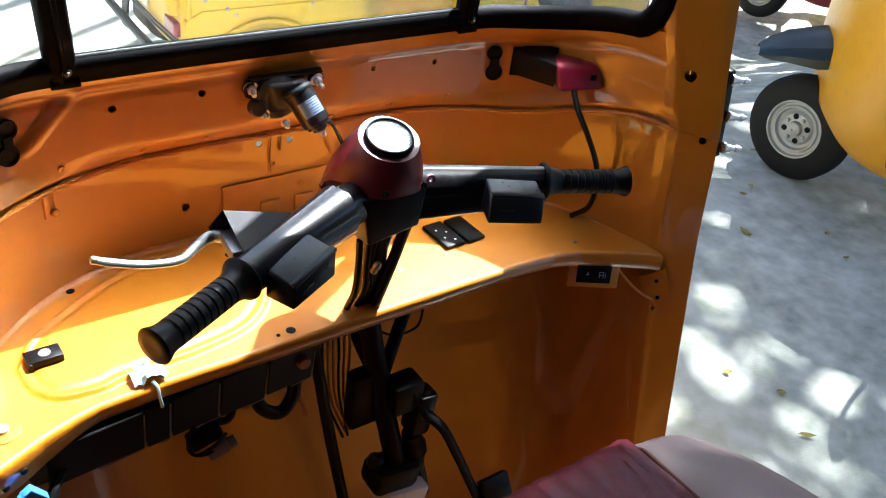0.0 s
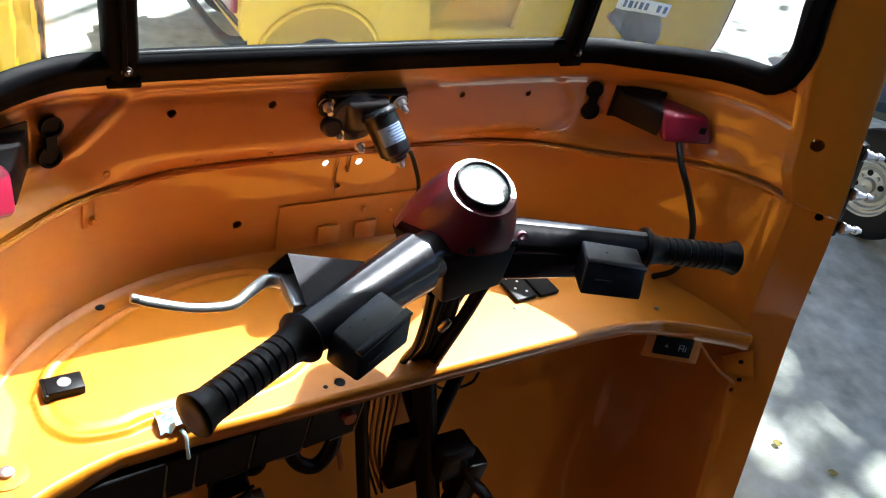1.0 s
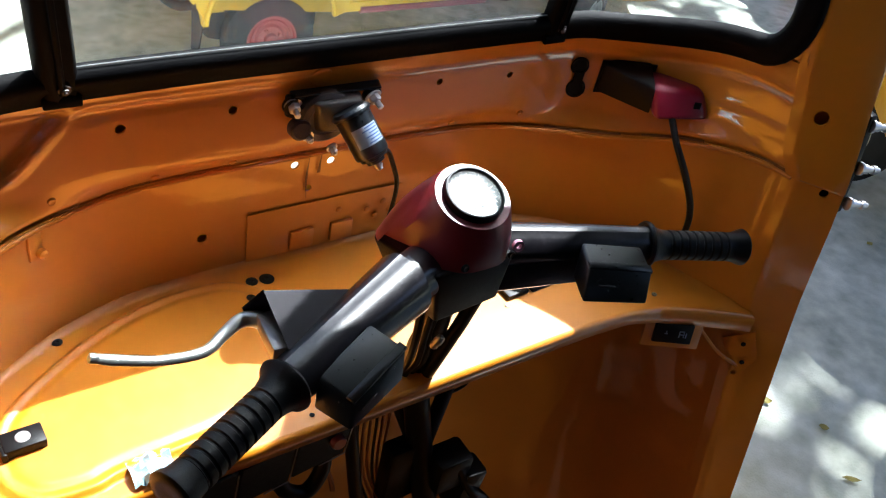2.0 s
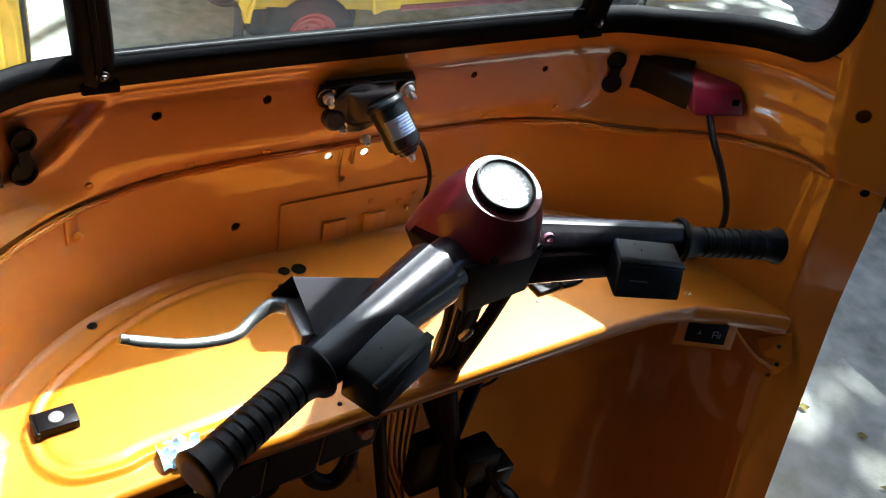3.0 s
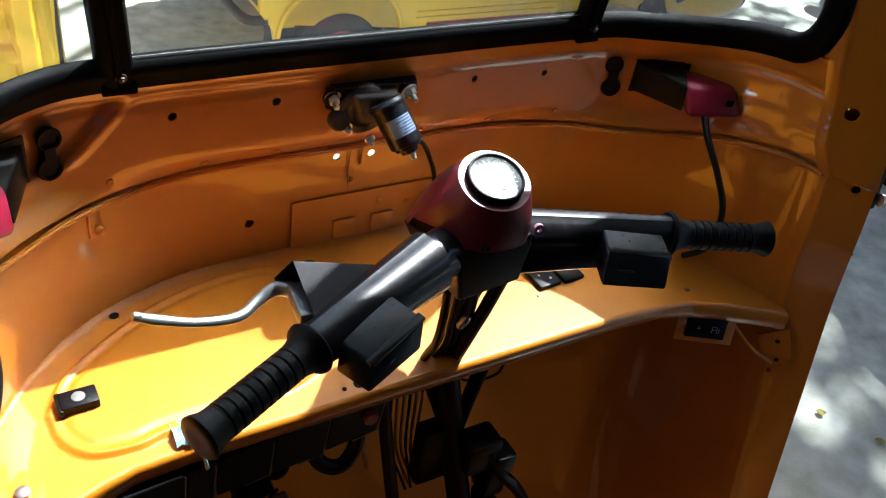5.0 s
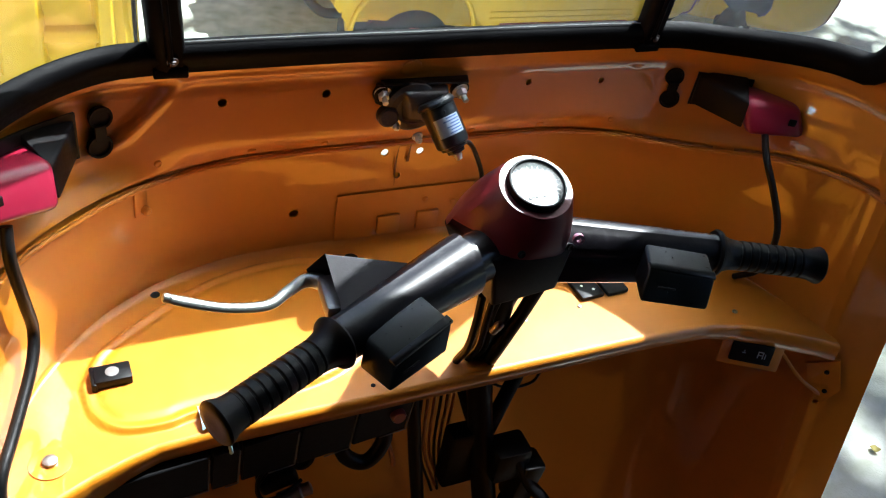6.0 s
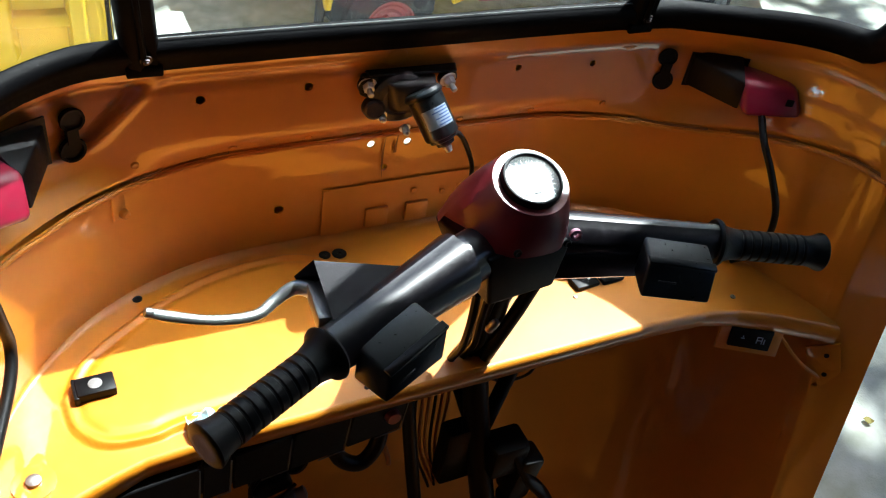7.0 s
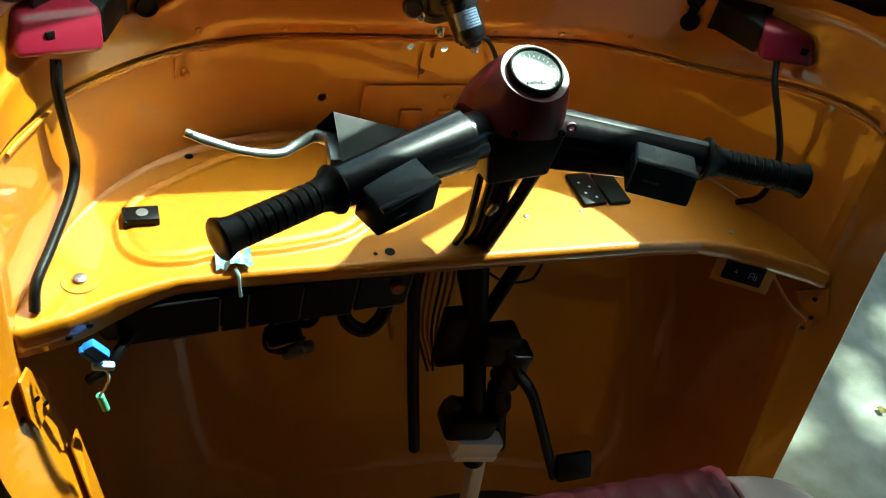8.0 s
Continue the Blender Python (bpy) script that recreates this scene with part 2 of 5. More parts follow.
def hexa(bm, bottom, top, bev=0.0, seg=2):
    vs = [bm.verts.new(p) for p in (*bottom, *top)]
    for f in ((3, 2, 1, 0), (4, 5, 6, 7), (0, 1, 5, 4), (1, 2, 6, 5), (2, 3, 7, 6), (3, 0, 4, 7)):
        bm.faces.new([vs[i] for i in f])
    if bev:
        bmesh.ops.bevel(bm, geom=list({e for v in vs for e in v.link_edges}), offset=bev, segments=seg, affect="EDGES", profile=0.5)


def sheet(bm, rows, thick=0.0):
    """A grid of points (rows of equal length), given a thickness along its normals."""
    vs = [ring_of(bm, r) for r in rows]
    fs = []
    for a, b in zip(vs, vs[1:]):
        for i in range(len(a) - 1):
            fs.append(bm.faces.new((a[i], a[i + 1], b[i + 1], b[i])))
    if thick:
        bm.normal_update()
        bmesh.ops.solidify(bm, geom=fs, thickness=thick)


def bolt(bm, at, axis, r=0.006, head=0.006, shank=0.006):
    """Washer, hexagon nut and a stud end."""
    d = Vector(axis).normalized()
    lathe(bm, [(0, r * 1.6), (0.0015, r * 1.6)], at, d, 16)
    lathe(bm, [(0.0015, r * 1.05), (0.0015 + head * 0.85, r * 1.05), (0.0015 + head, r * 0.9)], at, d, 6)
    lathe(bm, [(head, r * 0.55), (head + shank, r * 0.55), (head + shank + 0.001, r * 0.4)], at, d, 10)


def cut(ob, cutters):
    """Holes through a panel: the boolean is worked out once and the cutters are thrown away."""
    bm = B()
    for at, axis, r, depth in cutters:
        d = Vector(axis).normalized()
        lathe(bm, [(-depth, r), (depth, r)], at, d, 16)
    bmesh.ops.recalc_face_normals(bm, faces=bm.faces)
    me = bpy.data.meshes.new("cutter")
    bm.to_mesh(me)
    bm.free()
    tool = new("cutter", me)
    mod = ob.modifiers.new("holes", "BOOLEAN")
    mod.operation, mod.solver, mod.object = "DIFFERENCE", "EXACT", tool
    mod.use_self = True
    dg = bpy.context.evaluated_depsgraph_get()
    dg.update()
    done = bpy.data.meshes.new_from_object(ob.evaluated_get(dg))
    ob.modifiers.clear()
    old = ob.data
    ob.data = done
    bpy.data.meshes.remove(old)
    bpy.data.objects.remove(tool)
    bpy.data.meshes.remove(me)


# ---- the cab's front wall: plan curves of its upper and lower panel ----
UPPER = [(0, 0.014), (0.13, 0.0145), (0.26, 0.013), (0.33, 0.009), (0.38, 0.0), (0.43, -0.029), (0.47, -0.072), (0.502, -0.125), (0.524, -0.185), (0.535, -0.235), (0.54, -0.262)]
LOWER = [(0, 0.042), (0.15, 0.041), (0.24, 0.034), (0.32, 0.010), (0.38, -0.022), (0.43, -0.062), (0.48, -0.115), (0.515, -0.18), (0.54, -0.24), (0.548, -0.275)]


def plan(pts, n=81):
    half = spline([(-pts[1][0], pts[1][1], 0), *[(x, y, 0) for x, y in pts]], 12)[12:]
    a = np.array([(p.x, p.y) for p in half])
    s = np.r_[0, np.cumsum(np.linalg.norm(np.diff(a, axis=0), axis=1))]
    g = np.linspace(0, s[-1], n)
    return np.c_[np.interp(g, s, a[:, 0]), np.interp(g, s, a[:, 1])]


PLAN_U, PLAN_L, GRID = plan(UPPER), plan(LOWER), np.linspace(0, 1, 81)


def smooth01(x):
    x = min(1.0, max(0.0, x))
    return x * x * (3 - 2 * x)


def edge_y(z):
    """The raked edge of the door opening."""
    return -0.29 - 0.176 * (1.085 - z)


def wall_at(s, z, inset=0.0, lower=False):
    """A point of the front wall: s from -1 (left jamb) over 0 (middle) to 1 (right jamb)."""
    a = abs(s)
    w = 0.0 if lower else float(np.interp(z, (0.818, 0.824, 0.829, 0.836, 0.845, 0.853, 0.860, 0.870), (0, 0.02, 0.13, 0.38, 0.70, 0.90, 0.97, 1.0)))
    c = (1 - w) * PLAN_L + w * PLAN_U
    x, y = float(np.interp(a, GRID, c[:, 0])), float(np.interp(a, GRID, c[:, 1]))
    lo, hi = max(0.0, a - 0.02), min(1.0, a + 0.02)
    t = Vector((np.interp(hi, GRID, c[:, 0]) - np.interp(lo, GRID, c[:, 0]), np.interp(hi, GRID, c[:, 1]) - np.interp(lo, GRID, c[:, 1]))).normalized()
    if a < 0.02:
        t = Vector((1, 0))
    e = inset + 0.35 * max(0.0, min(z, 1.0) - 0.945) + 0.20 * max(0.0, z - 1.0) * (1 - 0.7 * smooth01((a - 0.6) / 0.35))
    y += smooth01((a - 0.6) / 0.4) * (edge_y(z) + 0.06 + 0.27)
    if z < 0.64:
        y -= (0.08 * (0.64 - z) + 0.30 * (0.64 - z) ** 2) * (1 - 0.85 * smooth01((a - 0.55) / 0.45))
    x, y = x + t.y * e, y - t.x * e
    lift = (0.055 if s > 0 else 0.015) * smooth01((a - 0.55) / 0.40) * smooth01((z - 0.68) / 0.14) * (1 - 0.4 * smooth01((z - 0.85) / 0.12))
    x += 0.055 * smooth01((a - 0.75) / 0.2) * smooth01((z - 1.10) / 0.22)
    return Vector((math.copysign(x, s) if s else 0.0, y, z + lift))


def inward(s, z):
    p, q, r = wall_at(s, z), wall_at(min(1, s + 0.02), z), wall_at(s, z + 0.005)
    n = (q - p).cross(r - p).normalized()
    return -n if n.dot(Vector((0, -0.4, p.z)) - p) < 0 else n


# ---- ground ----
def ground_z(y):
    """Ground height; it drops ahead of the cab to fit the camera's view."""
    return GROUND - 0.50 * smooth01((y - 0.9) / 1.6)


bm = B()
sheet(bm, [[(x, y, ground_z(y)) for x in (-300, -20, -5, 0, 5, 20, 300)] for y in (-300, -20, -5, 0, *lin(0.8, 2.6, 13), 5, 20, 300)])
tagged(part("ground", bm, M_GROUND), "grey worn concrete yard with dappled sunlight", "ground", kind="structure")

# unseen walls added round the yard to block light from the horizon
for nm, c, size in (("wall_skyblock_east", (11.2, 1, 2.4), (0.3, 30, 6.2)), ("wall_skyblock_west", (-10.2, 1, 2.4), (0.3, 30, 6.2)),
                    ("wall_skyblock_north", (0.5, 15.8, 2.4), (21.1, 0.3, 6.2)), ("wall_skyblock_south", (0.5, -13.8, 2.4), (21.1, 0.3, 6.2))):
    bm = B()
    box(bm, c, size, bev=0.03)
    tagged(part(nm, bm, M_PLASTER), "unseen weathered plaster wall added to block low sky light", "wall", kind="structure")

# ---- cab shell ----
S_ALL = lin(-1, 1, 261)
bm = B()
sheet(bm, [[wall_at(s, z, 0.003 + (0.0025 + 0.0012 * math.sin(37 * s) if z > 0.82 else 0), True) for s in S_ALL] for z in (FLOOR - 0.02, 0.08, 0.16, 0.22, 0.28, 0.34, 0.4, 0.46, 0.52, 0.58, 0.62, 0.66, 0.70, 0.74, 0.78, 0.80, 0.812, 0.8195, 0.8215, 0.8245)], 0.0025)
wall_low = tagged(part("wall_front", bm, M_ORANGE, sharp=60), "orange-yellow painted lower front panel of the cab", "wall", kind="structure")
bm = B()


def pressed(s, z):
    """Depth of the upper panel's pressing: dished ends beyond a slanting edge, beads shaped to draw highlight lines,
    and a faint waist.
    """
    edge = 0.43 + 1.49 * (0.94 - z)
    side = 1.0 if s < 0 else 0.12
    band = smooth01((z - 0.872) / 0.016) * (1 - smooth01((z - 0.944) / 0.010))
    dish = smooth01((abs(s) - edge) / 0.022) * band * side
    bead = math.exp(-((abs(s) - edge + 0.006) / 0.011) ** 2) * band * side + 0.7 * math.exp(-((z - 0.951) / 0.0035) ** 2) * smooth01((0.55 + s) / 0.1) * smooth01((0.1 - s) / 0.2)
    return 0.006 - 0.009 * dish + 0.0030 * bead - 0.0085 * (1 - smooth01((z - 0.822) / 0.010)) - 0.002 * math.exp(-((z - 0.938) / 0.006) ** 2)


sheet(bm, [[wall_at(s, z, pressed(s, z)) for s in S_ALL] for z in (0.812, 0.818, 0.822, 0.826, *lin(0.83, 0.87, 11), *lin(0.874, 0.99, 34))], 0.003)
wall_up = tagged(part("wall_front_upper", bm, M_ORANGE, sharp=60), "glossy orange-yellow panel below the windscreen with a rolled lower edge", "wall", kind="structure")

MOTOR = wall_at(-0.005, 0.915)
hole_list = []
for s, z, r in ((-0.352, 0.918, 0.0055), (-0.178, 0.920, 0.0055), (0.215, 0.917, 0.0045), (0.377, 0.913, 0.0045)):
    hole_list.append((wall_at(s, z), inward(s, z), r, 0.02))
for sg in (-1, 1):
    for s, z, r in ((0.548, 0.884, 0.0125), (0.543, 0.919, 0.0115), (0.546, 0.901, 0.0075)):
        hole_list.append((wall_at(sg * s, z), inward(sg * s, z), r, 0.02))
cut(wall_up, hole_list)
lows = []
for s, z, r in ((-0.006, 0.766, 0.005), (-0.208, 0.722, 0.0065), (-0.037, 0.806, 0.0055), (0.036, 0.803, 0.0055)):
    lows.append((wall_at(s, z, 0.003, True), inward(s, z), r, 0.02))
cut(wall_low, lows)

# spot-weld dimples along the rolled edge and a round pressing over the motor
for s, z, r in ((-0.46, 0.846, 0.005), (-0.30, 0.845, 0.0055), (-0.17, 0.846, 0.005), (0.12, 0.845, 0.005), (0.27, 0.846, 0.0055), (0.43, 0.848, 0.005), (-0.03, 0.949, 0.015)):
    bm = B()
    lathe(bm, [(-0.002, r), (0.0012, r * 0.9), (0.002, r * 0.7), (0.0012, r * 0.4)], wall_at(s, z, 0.006), inward(s, z), 18)
    part("dimple", bm, M_ORANGE, wall_up)

# thin rust drips below the seam
for s, z0, z1, w in ((-0.012, 0.816, 0.752, 0.0016), (0.012, 0.818, 0.79, 0.0026)):
    bm = B()
    sheet(bm, [[wall_at(s + k * w * (0.6 + 0.4 * math.sin(90 * z)) / 0.72 + 0.002 * math.sin(70 * z), z, 0.0062, True) for k in (-1, 1)] for z in lin(z0, z1, 10)], 0.0002)
    part("stain", bm, M_STAIN, wall_low, "thin brown rust drip")

# grime along the right seam; left dashes colour in dark breaks
random.seed(19)
for s0, s1 in ((-0.47, -0.42), (-0.34, -0.30), (-0.06, -0.02), (0.50, 0.66), (0.70, 0.82), (0.90, 0.99)):
    bm = B()
    ss = lin(s0, s1, max(6, int((s1 - s0) * 90)))
    sheet(bm, [[wall_at(q, 0.8235 + d, 0.0045) for q in ss] for d in (0.0, 0.0012 + random.uniform(0, 0.0012), 0.004)], 0.0003)
    part("stain", bm, M_STAIN, wall_up, "dark brown strip along the seam")
# bead added to cover the shaded gap between the two panels
bm = B()
tube(bm, [wall_at(q, 0.8205 + 0.0004 * math.sin(61 * q), 0.0058) for q in lin(-0.92, 0.995, 180)], 0.0030, 8)
part("seam_filler", bm, M_ORANGE, wall_up, "painted bead added to hide the dark seam gap")
# outer skin, with two see-through holes cut along the camera's sight line
bm = B()
sheet(bm, [[wall_at(s, z, -0.045) for s in S_ALL] for z in (FLOOR - 0.06, 0.3, 0.5, 0.64, 0.68, 0.74, 0.80, 0.84, 0.88, 0.925)], 0.003)
skin = tagged(part("wall_outer_skin", bm, M_YELLOW, sharp=60), "yellow outer skin of the cab's nose", "wall", kind="structure")
SIGHT_AXIS = Vector((0.43, 0.70, -0.52))
cut(skin, [(p + SIGHT_AXIS * 0.085, SIGHT_AXIS, 0.024, 0.07) for p, n, r, d in lows[2:]])
bm = B()
sheet(bm, [[wall_at(s, z, d) for s in S_ALL] for z, d in ((0.918, -0.047), (0.955, -0.032), (0.975, -0.016), (0.982, 0.0))], 0.003)
tagged(part("trim_cowl_top", bm, M_ORANGE), "painted ledge under the windscreen", "trim", kind="structure")


def jamb(sg, name):
    zs = sorted([*lin(FLOOR - 0.06, 1.74, 48), 0.8195, 0.8245])
    rows = []
    for z in zs:
        p, e = wall_at(sg * 1.0, z, 0.003), Vector((sg * 0.583, edge_y(z), z))
        e.z += p.z - z
        if sg < 0:
            lean = Vector((0.060 * smooth01((0.62 - z) / 0.34), 0, 0))
            p, e = p + lean, e + lean
        face = Vector((-sg * 0.62, -0.78, 0))
        step = face * (0.0055 if z > 0.822 else 0.0)
        bulge = face * (0.0012 * math.exp(-((z - 0.70) / 0.06) ** 2))
        rows.append([p + Vector((-sg * 0.004, 0.06 if sg < 0 and z < 0.64 else 0.014, 0)) + step, p + step, p.lerp(e, 0.05) + step + face * 0.0015, p.lerp(e, 0.12) + step + bulge * 0.2, p.lerp(e, 0.30) + step + bulge, p.lerp(e, 0.55) + step + bulge, p.lerp(e, 0.68) + step,
                     p.lerp(e, 0.93) + step * 0.9, e + step * 0.5, e + Vector((sg * 0.006, 0.004, 0)), e + Vector((sg * 0.008, 0.014, 0)), e + Vector((sg * 0.006, 0.075, 0))])
    b = B()
    sheet(b, rows, 0.003)
    sheet(b, [[r[0] + Vector((sg * 0.02, 0.03, 0)), r[4] + Vector((sg * 0.022, 0.03, 0)), r[7] + Vector((sg * 0.016, 0.03, 0))] for r in rows])
    ob = tagged(part(name, b, M_ORANGE, sharp=50), "orange-yellow painted door post with a rolled edge and bolt holes", "door post", kind="structure")
    hs = []
    for z, k, r in ((0.925, 0.30, 0.0095), (0.815, 0.62, 0.006), (0.585, 0.35, 0.0045), (0.55, 0.1, 0.004)):
        p, e = wall_at(sg * 1.0, z), Vector((sg * 0.583, edge_y(z), z))
        e.z += p.z - z
        hs.append((p.lerp(e, k), (-sg * 0.7, -0.7, 0), r, 0.03))
    cut(ob, hs)
    return ob


jamb(1, "door_post_right")
jamb(-1, "door_post_left")

# painted corners beside and above the seal's bends
S_CORNER, S_BEND = {1: 0.895, -1: 0.865}, {1: 0.085, -1: 0.095}
for sg, nm in ((1, "wall_corner_right"), (-1, "wall_corner_left")):
    bm = B()
    rows = []
    for k in range(9):
        a = math.pi / 2 * k / 8
        s0, z = S_CORNER[sg] + S_BEND[sg] * math.sin(a), 0.984 + 0.077 * (1 - math.cos(a))
        rows.append([wall_at(sg * (s0 + (1.0 - s0) * f), z, 0.003 if f < 1 else 0.006) for f in lin(0, 1, 7)])
    for z in lin(1.10, 1.76, 9):
        s0 = S_CORNER[sg] + S_BEND[sg]
        rows.append([wall_at(sg * (s0 + (1 - s0) * f), z, 0.003 if f < 1 else 0.006) for f in lin(0, 1, 7)])
    sheet(bm, rows, 0.003)
    tagged(part(nm, bm, M_ORANGE, sharp=60), "orange-yellow painted corner beside the windscreen", "wall", kind="structure")

# floor, roof and rear of the cab
# floor colour made dark to cut light bounced into the footwell
bm = B()
box(bm, (0, -1.1, FLOOR - 0.008), (1.12, 2.36, 0.016), bev=0.003)
tagged(part("floor", bm, M_DARKFLOOR), "cab floor coloured dark brown to cut bounced light", "floor", kind="structure")
bm = B()
# low-hanging sides are added, unseen, to keep sun off the seat
prof = [(-0.68, 1.36), (-0.68, 1.62), (-0.60, 1.72), (-0.35, 1.775), (0, 1.79), (0.35, 1.775), (0.60, 1.72), (0.68, 1.62), (0.68, 1.36)]
sheet(bm, [[(x, y, z) for x, z in prof] for y in lin(-0.15, -2.3, 12)], 0.01)
tagged(part("ceiling", bm, M_CANVAS), "dark canvas hood of the cab", "roof", kind="structure")
bm = B()
sheet(bm, [[wall_at(s, z, 0.0) for s in lin(-1, 1, 41)] for z in (1.63, 1.66, 1.72, 1.775)], 0.005)
tagged(part("trim_windscreen_header", bm, M_ORANGE), "painted header rail above the windscreen", "trim", kind="structure")
# unseen rear wall, added to close the cab and stop light leaks
bm = B()
box(bm, (0, -2.28, 0.82), (1.34, 0.04, 1.82), bev=0.01)
tagged(part("wall_rear", bm, M_CANVAS), "unseen dark rear wall added to close off the cab", "wall", kind="structure")
# unseen side panels added to keep stray light out of the footwell
for sg, nm in ((-1, "wall_side_left"), (1, "wall_side_right")):
    bm = B()
    if sg < 0:
        box(bm, (-0.64, -1.285, 0.72), (0.04, 1.97, 1.62), bev=0.01)
    else:
        box(bm, (0.62, -1.56, 0.72), (0.04, 1.40, 1.62), bev=0.01)
    tagged(part(nm, bm, M_CANVAS), "unseen dark canvas side panel added to cut stray light", "wall", kind="structure")

# ---- windscreen ----
S_PIL = 0.437
POST_LEAN = {1: -0.19, -1: 0.15}


def rubber_run(bm, pts, outs, w, d):
    """A moulded rubber section (w wide, d proud) along pts; outs: the way into the cab at each point."""
    rings = []
    for i, p in enumerate(pts):
        t = (pts[min(i + 1, len(pts) - 1)] - pts[max(i - 1, 0)]).normalized()
        n = outs[i].normalized()
        side = t.cross(n).normalized()
        rings.append([p + side * (w * a) + n * (d * b) for a, b in ((-0.5, -0.6), (-0.5, 0.3), (-0.36, 0.85), (-0.1, 1.0), (0.12, 0.72), (0.36, 0.9), (0.5, 0.4), (0.5, -0.6))])
    loft(bm, rings)


window = thing("window_1", "curved three-pane windscreen in black rubber with two slim posts", "windscreen")
window["kind"] = "structure"
outline, outs = [], []
for s in lin(-S_CORNER[-1], S_CORNER[1], 61):
    outline.append(wall_at(s, 0.986, 0.004)), outs.append(inward(s, 0.98))
for sg in (1, -1):
    pts, ns = [], []
    for k in range(9):
        a = math.pi / 2 * k / 8
        pts.append(wall_at(sg * (S_CORNER[sg] + S_BEND[sg] * math.sin(a)), 0.986 + 0.075 * (1 - math.cos(a)), 0.004))
        ns.append(inward(sg * 0.93, 1.0))
    for z in lin(1.10, 1.63, 8):
        pts.append(wall_at(sg * (S_CORNER[sg] + S_BEND[sg]), z, 0.004)), ns.append(inward(sg * 0.93, 1.0))
    if sg > 0:
        outline += pts[1:]
        outs += ns[1:]
    else:
        outline = list(reversed(pts[1:])) + outline
        outs = list(reversed(ns[1:])) + outs
bm = B()
rubber_run(bm, outline, outs, 0.039, 0.012)
part("window_seal", bm, M_GASKET, window, "thick black rubber seal", sharp=70)
bm = B()
tp = [wall_at(s, 1.63, 0.004) for s in lin(-0.96, 0.96, 41)]
rubber_run(bm, tp, [inward(s, 1.2) for s in lin(-0.96, 0.96, 41)], 0.03, 0.01)
part("window_seal", bm, M_GASKET, window)
for sg in (-1, 1):
    bm = B()
    pts = [wall_at(sg * (S_PIL + POST_LEAN[sg] * (z - 0.97)), z, 0.006) for z in lin(0.97, 1.635, 12)]
    rubber_run(bm, pts, [inward(sg * S_PIL, 1.1)] * 12, 0.036, 0.013)
    post = part("window_post", bm, M_GASKET, window, "slim black post with a rubber edge", sharp=70)
    bm = B()
    pts = [wall_at(sg * (S_PIL + POST_LEAN[sg] * (z - 0.97)), z, 0.0205) for z in lin(0.985, 1.62, 8)]
    tube(bm, pts, 0.0035, 8)
    part("post_strip", bm, M_GASKET, post)
    bm = B()
    box(bm, wall_at(sg * S_PIL, 0.972, 0.017), (0.036, 0.006, 0.012), bev=0.002)
    part("post_foot", bm, M_GASKET, post)
    bm = B()
    bolt(bm, wall_at(sg * S_PIL, 0.990, 0.020), inward(sg * S_PIL, 0.99), 0.0038, 0.003, 0.002)
    part("bolt", bm, M_GEAR, post)
for lo, hi in ((-S_PIL, S_PIL), (S_PIL, 0.978), (-0.96, -S_PIL)):
    bm = B()
    ends = lambda z: [math.copysign(S_PIL + POST_LEAN[1 if e > 0 else -1] * (z - 0.97), e) if abs(e) == S_PIL else e for e in (lo, hi)]
    sheet(bm, [[wall_at(s, z, 0.002) for s in lin(*ends(z), 25)] for z in (0.985, 1.1, 1.25, 1.45, 1.63)], 0.004)
    pane = part("pane", bm, M_GLASS, window, "clear slightly dusty glass")
    pane.visible_shadow = False
    if lo > 0 or hi < 0:
        continue
    # thin grey tube stands in for the bright line at the glass's foot
    bm = B()
    tube(bm, [wall_at(s, 1.0065, 0.006) for s in lin(lo * 0.97 if abs(lo) > 0.5 else lo, hi * 0.97 if abs(hi) > 0.5 else hi, 30)], 0.0009, 6)
    part("glass_edge", bm, M_EDGE, pane, "thin grey line along the foot of the glass")

# ---- shelf under the windscreen ----
SHELF = 0.66
FRONT_X = (-0.545, -0.537, -0.487, -0.439, -0.40, -0.37, -0.30, -0.1, 0.1, 0.30, 0.37, 0.42, 0.47, 0.528, 0.545)
FRONT_Y = (-0.302, -0.304, -0.289, -0.266, -0.252, -0.244, -0.2395, -0.2385, -0.2375, -0.237, -0.241, -0.253, -0.277, -0.312, -0.324)
OVAL = [(-0.437, -0.147), (-0.412, -0.097), (-0.356, -0.052), (-0.30, -0.018), (-0.246, 0.004), (-0.18, 0.016), (-0.12, 0.010), (-0.085, -0.03), (-0.09, -0.13), (-0.14, -0.19), (-0.22, -0.212), (-0.322, -0.219), (-0.356, -0.226), (-0.404, -0.22), (-0.431, -0.19)]
OVAL_S = [(p.x, p.y) for p in spline([(x, y, 0) for x, y in [*OVAL, OVAL[0]]], 5)]


def oval_depth(x, y):
    """Signed way into the raised oval, in metres."""
    best, inside = 9.0, False
    for (ax, ay), (bx, by) in zip(OVAL_S, OVAL_S[1:]):
        ex, ey = bx - ax, by - ay
        k = max(0, min(1, ((x - ax) * ex + (y - ay) * ey) / (ex * ex + ey * ey + 1e-12)))
        best = min(best, math.hypot(x - ax - k * ex, y - ay - k * ey))
        if (ay > y) != (by > y) and x < ax + (y - ay) * ex / ey:
            inside = not inside
    return best if inside else -best


def shelf_z(x, y):
    d = oval_depth(x, y) if x < -0.05 else -1
    return SHELF + 0.0065 * smooth01((d + 0.002) / 0.0055) - 0.0022 * math.exp(-((d - 0.014) / 0.005) ** 2)


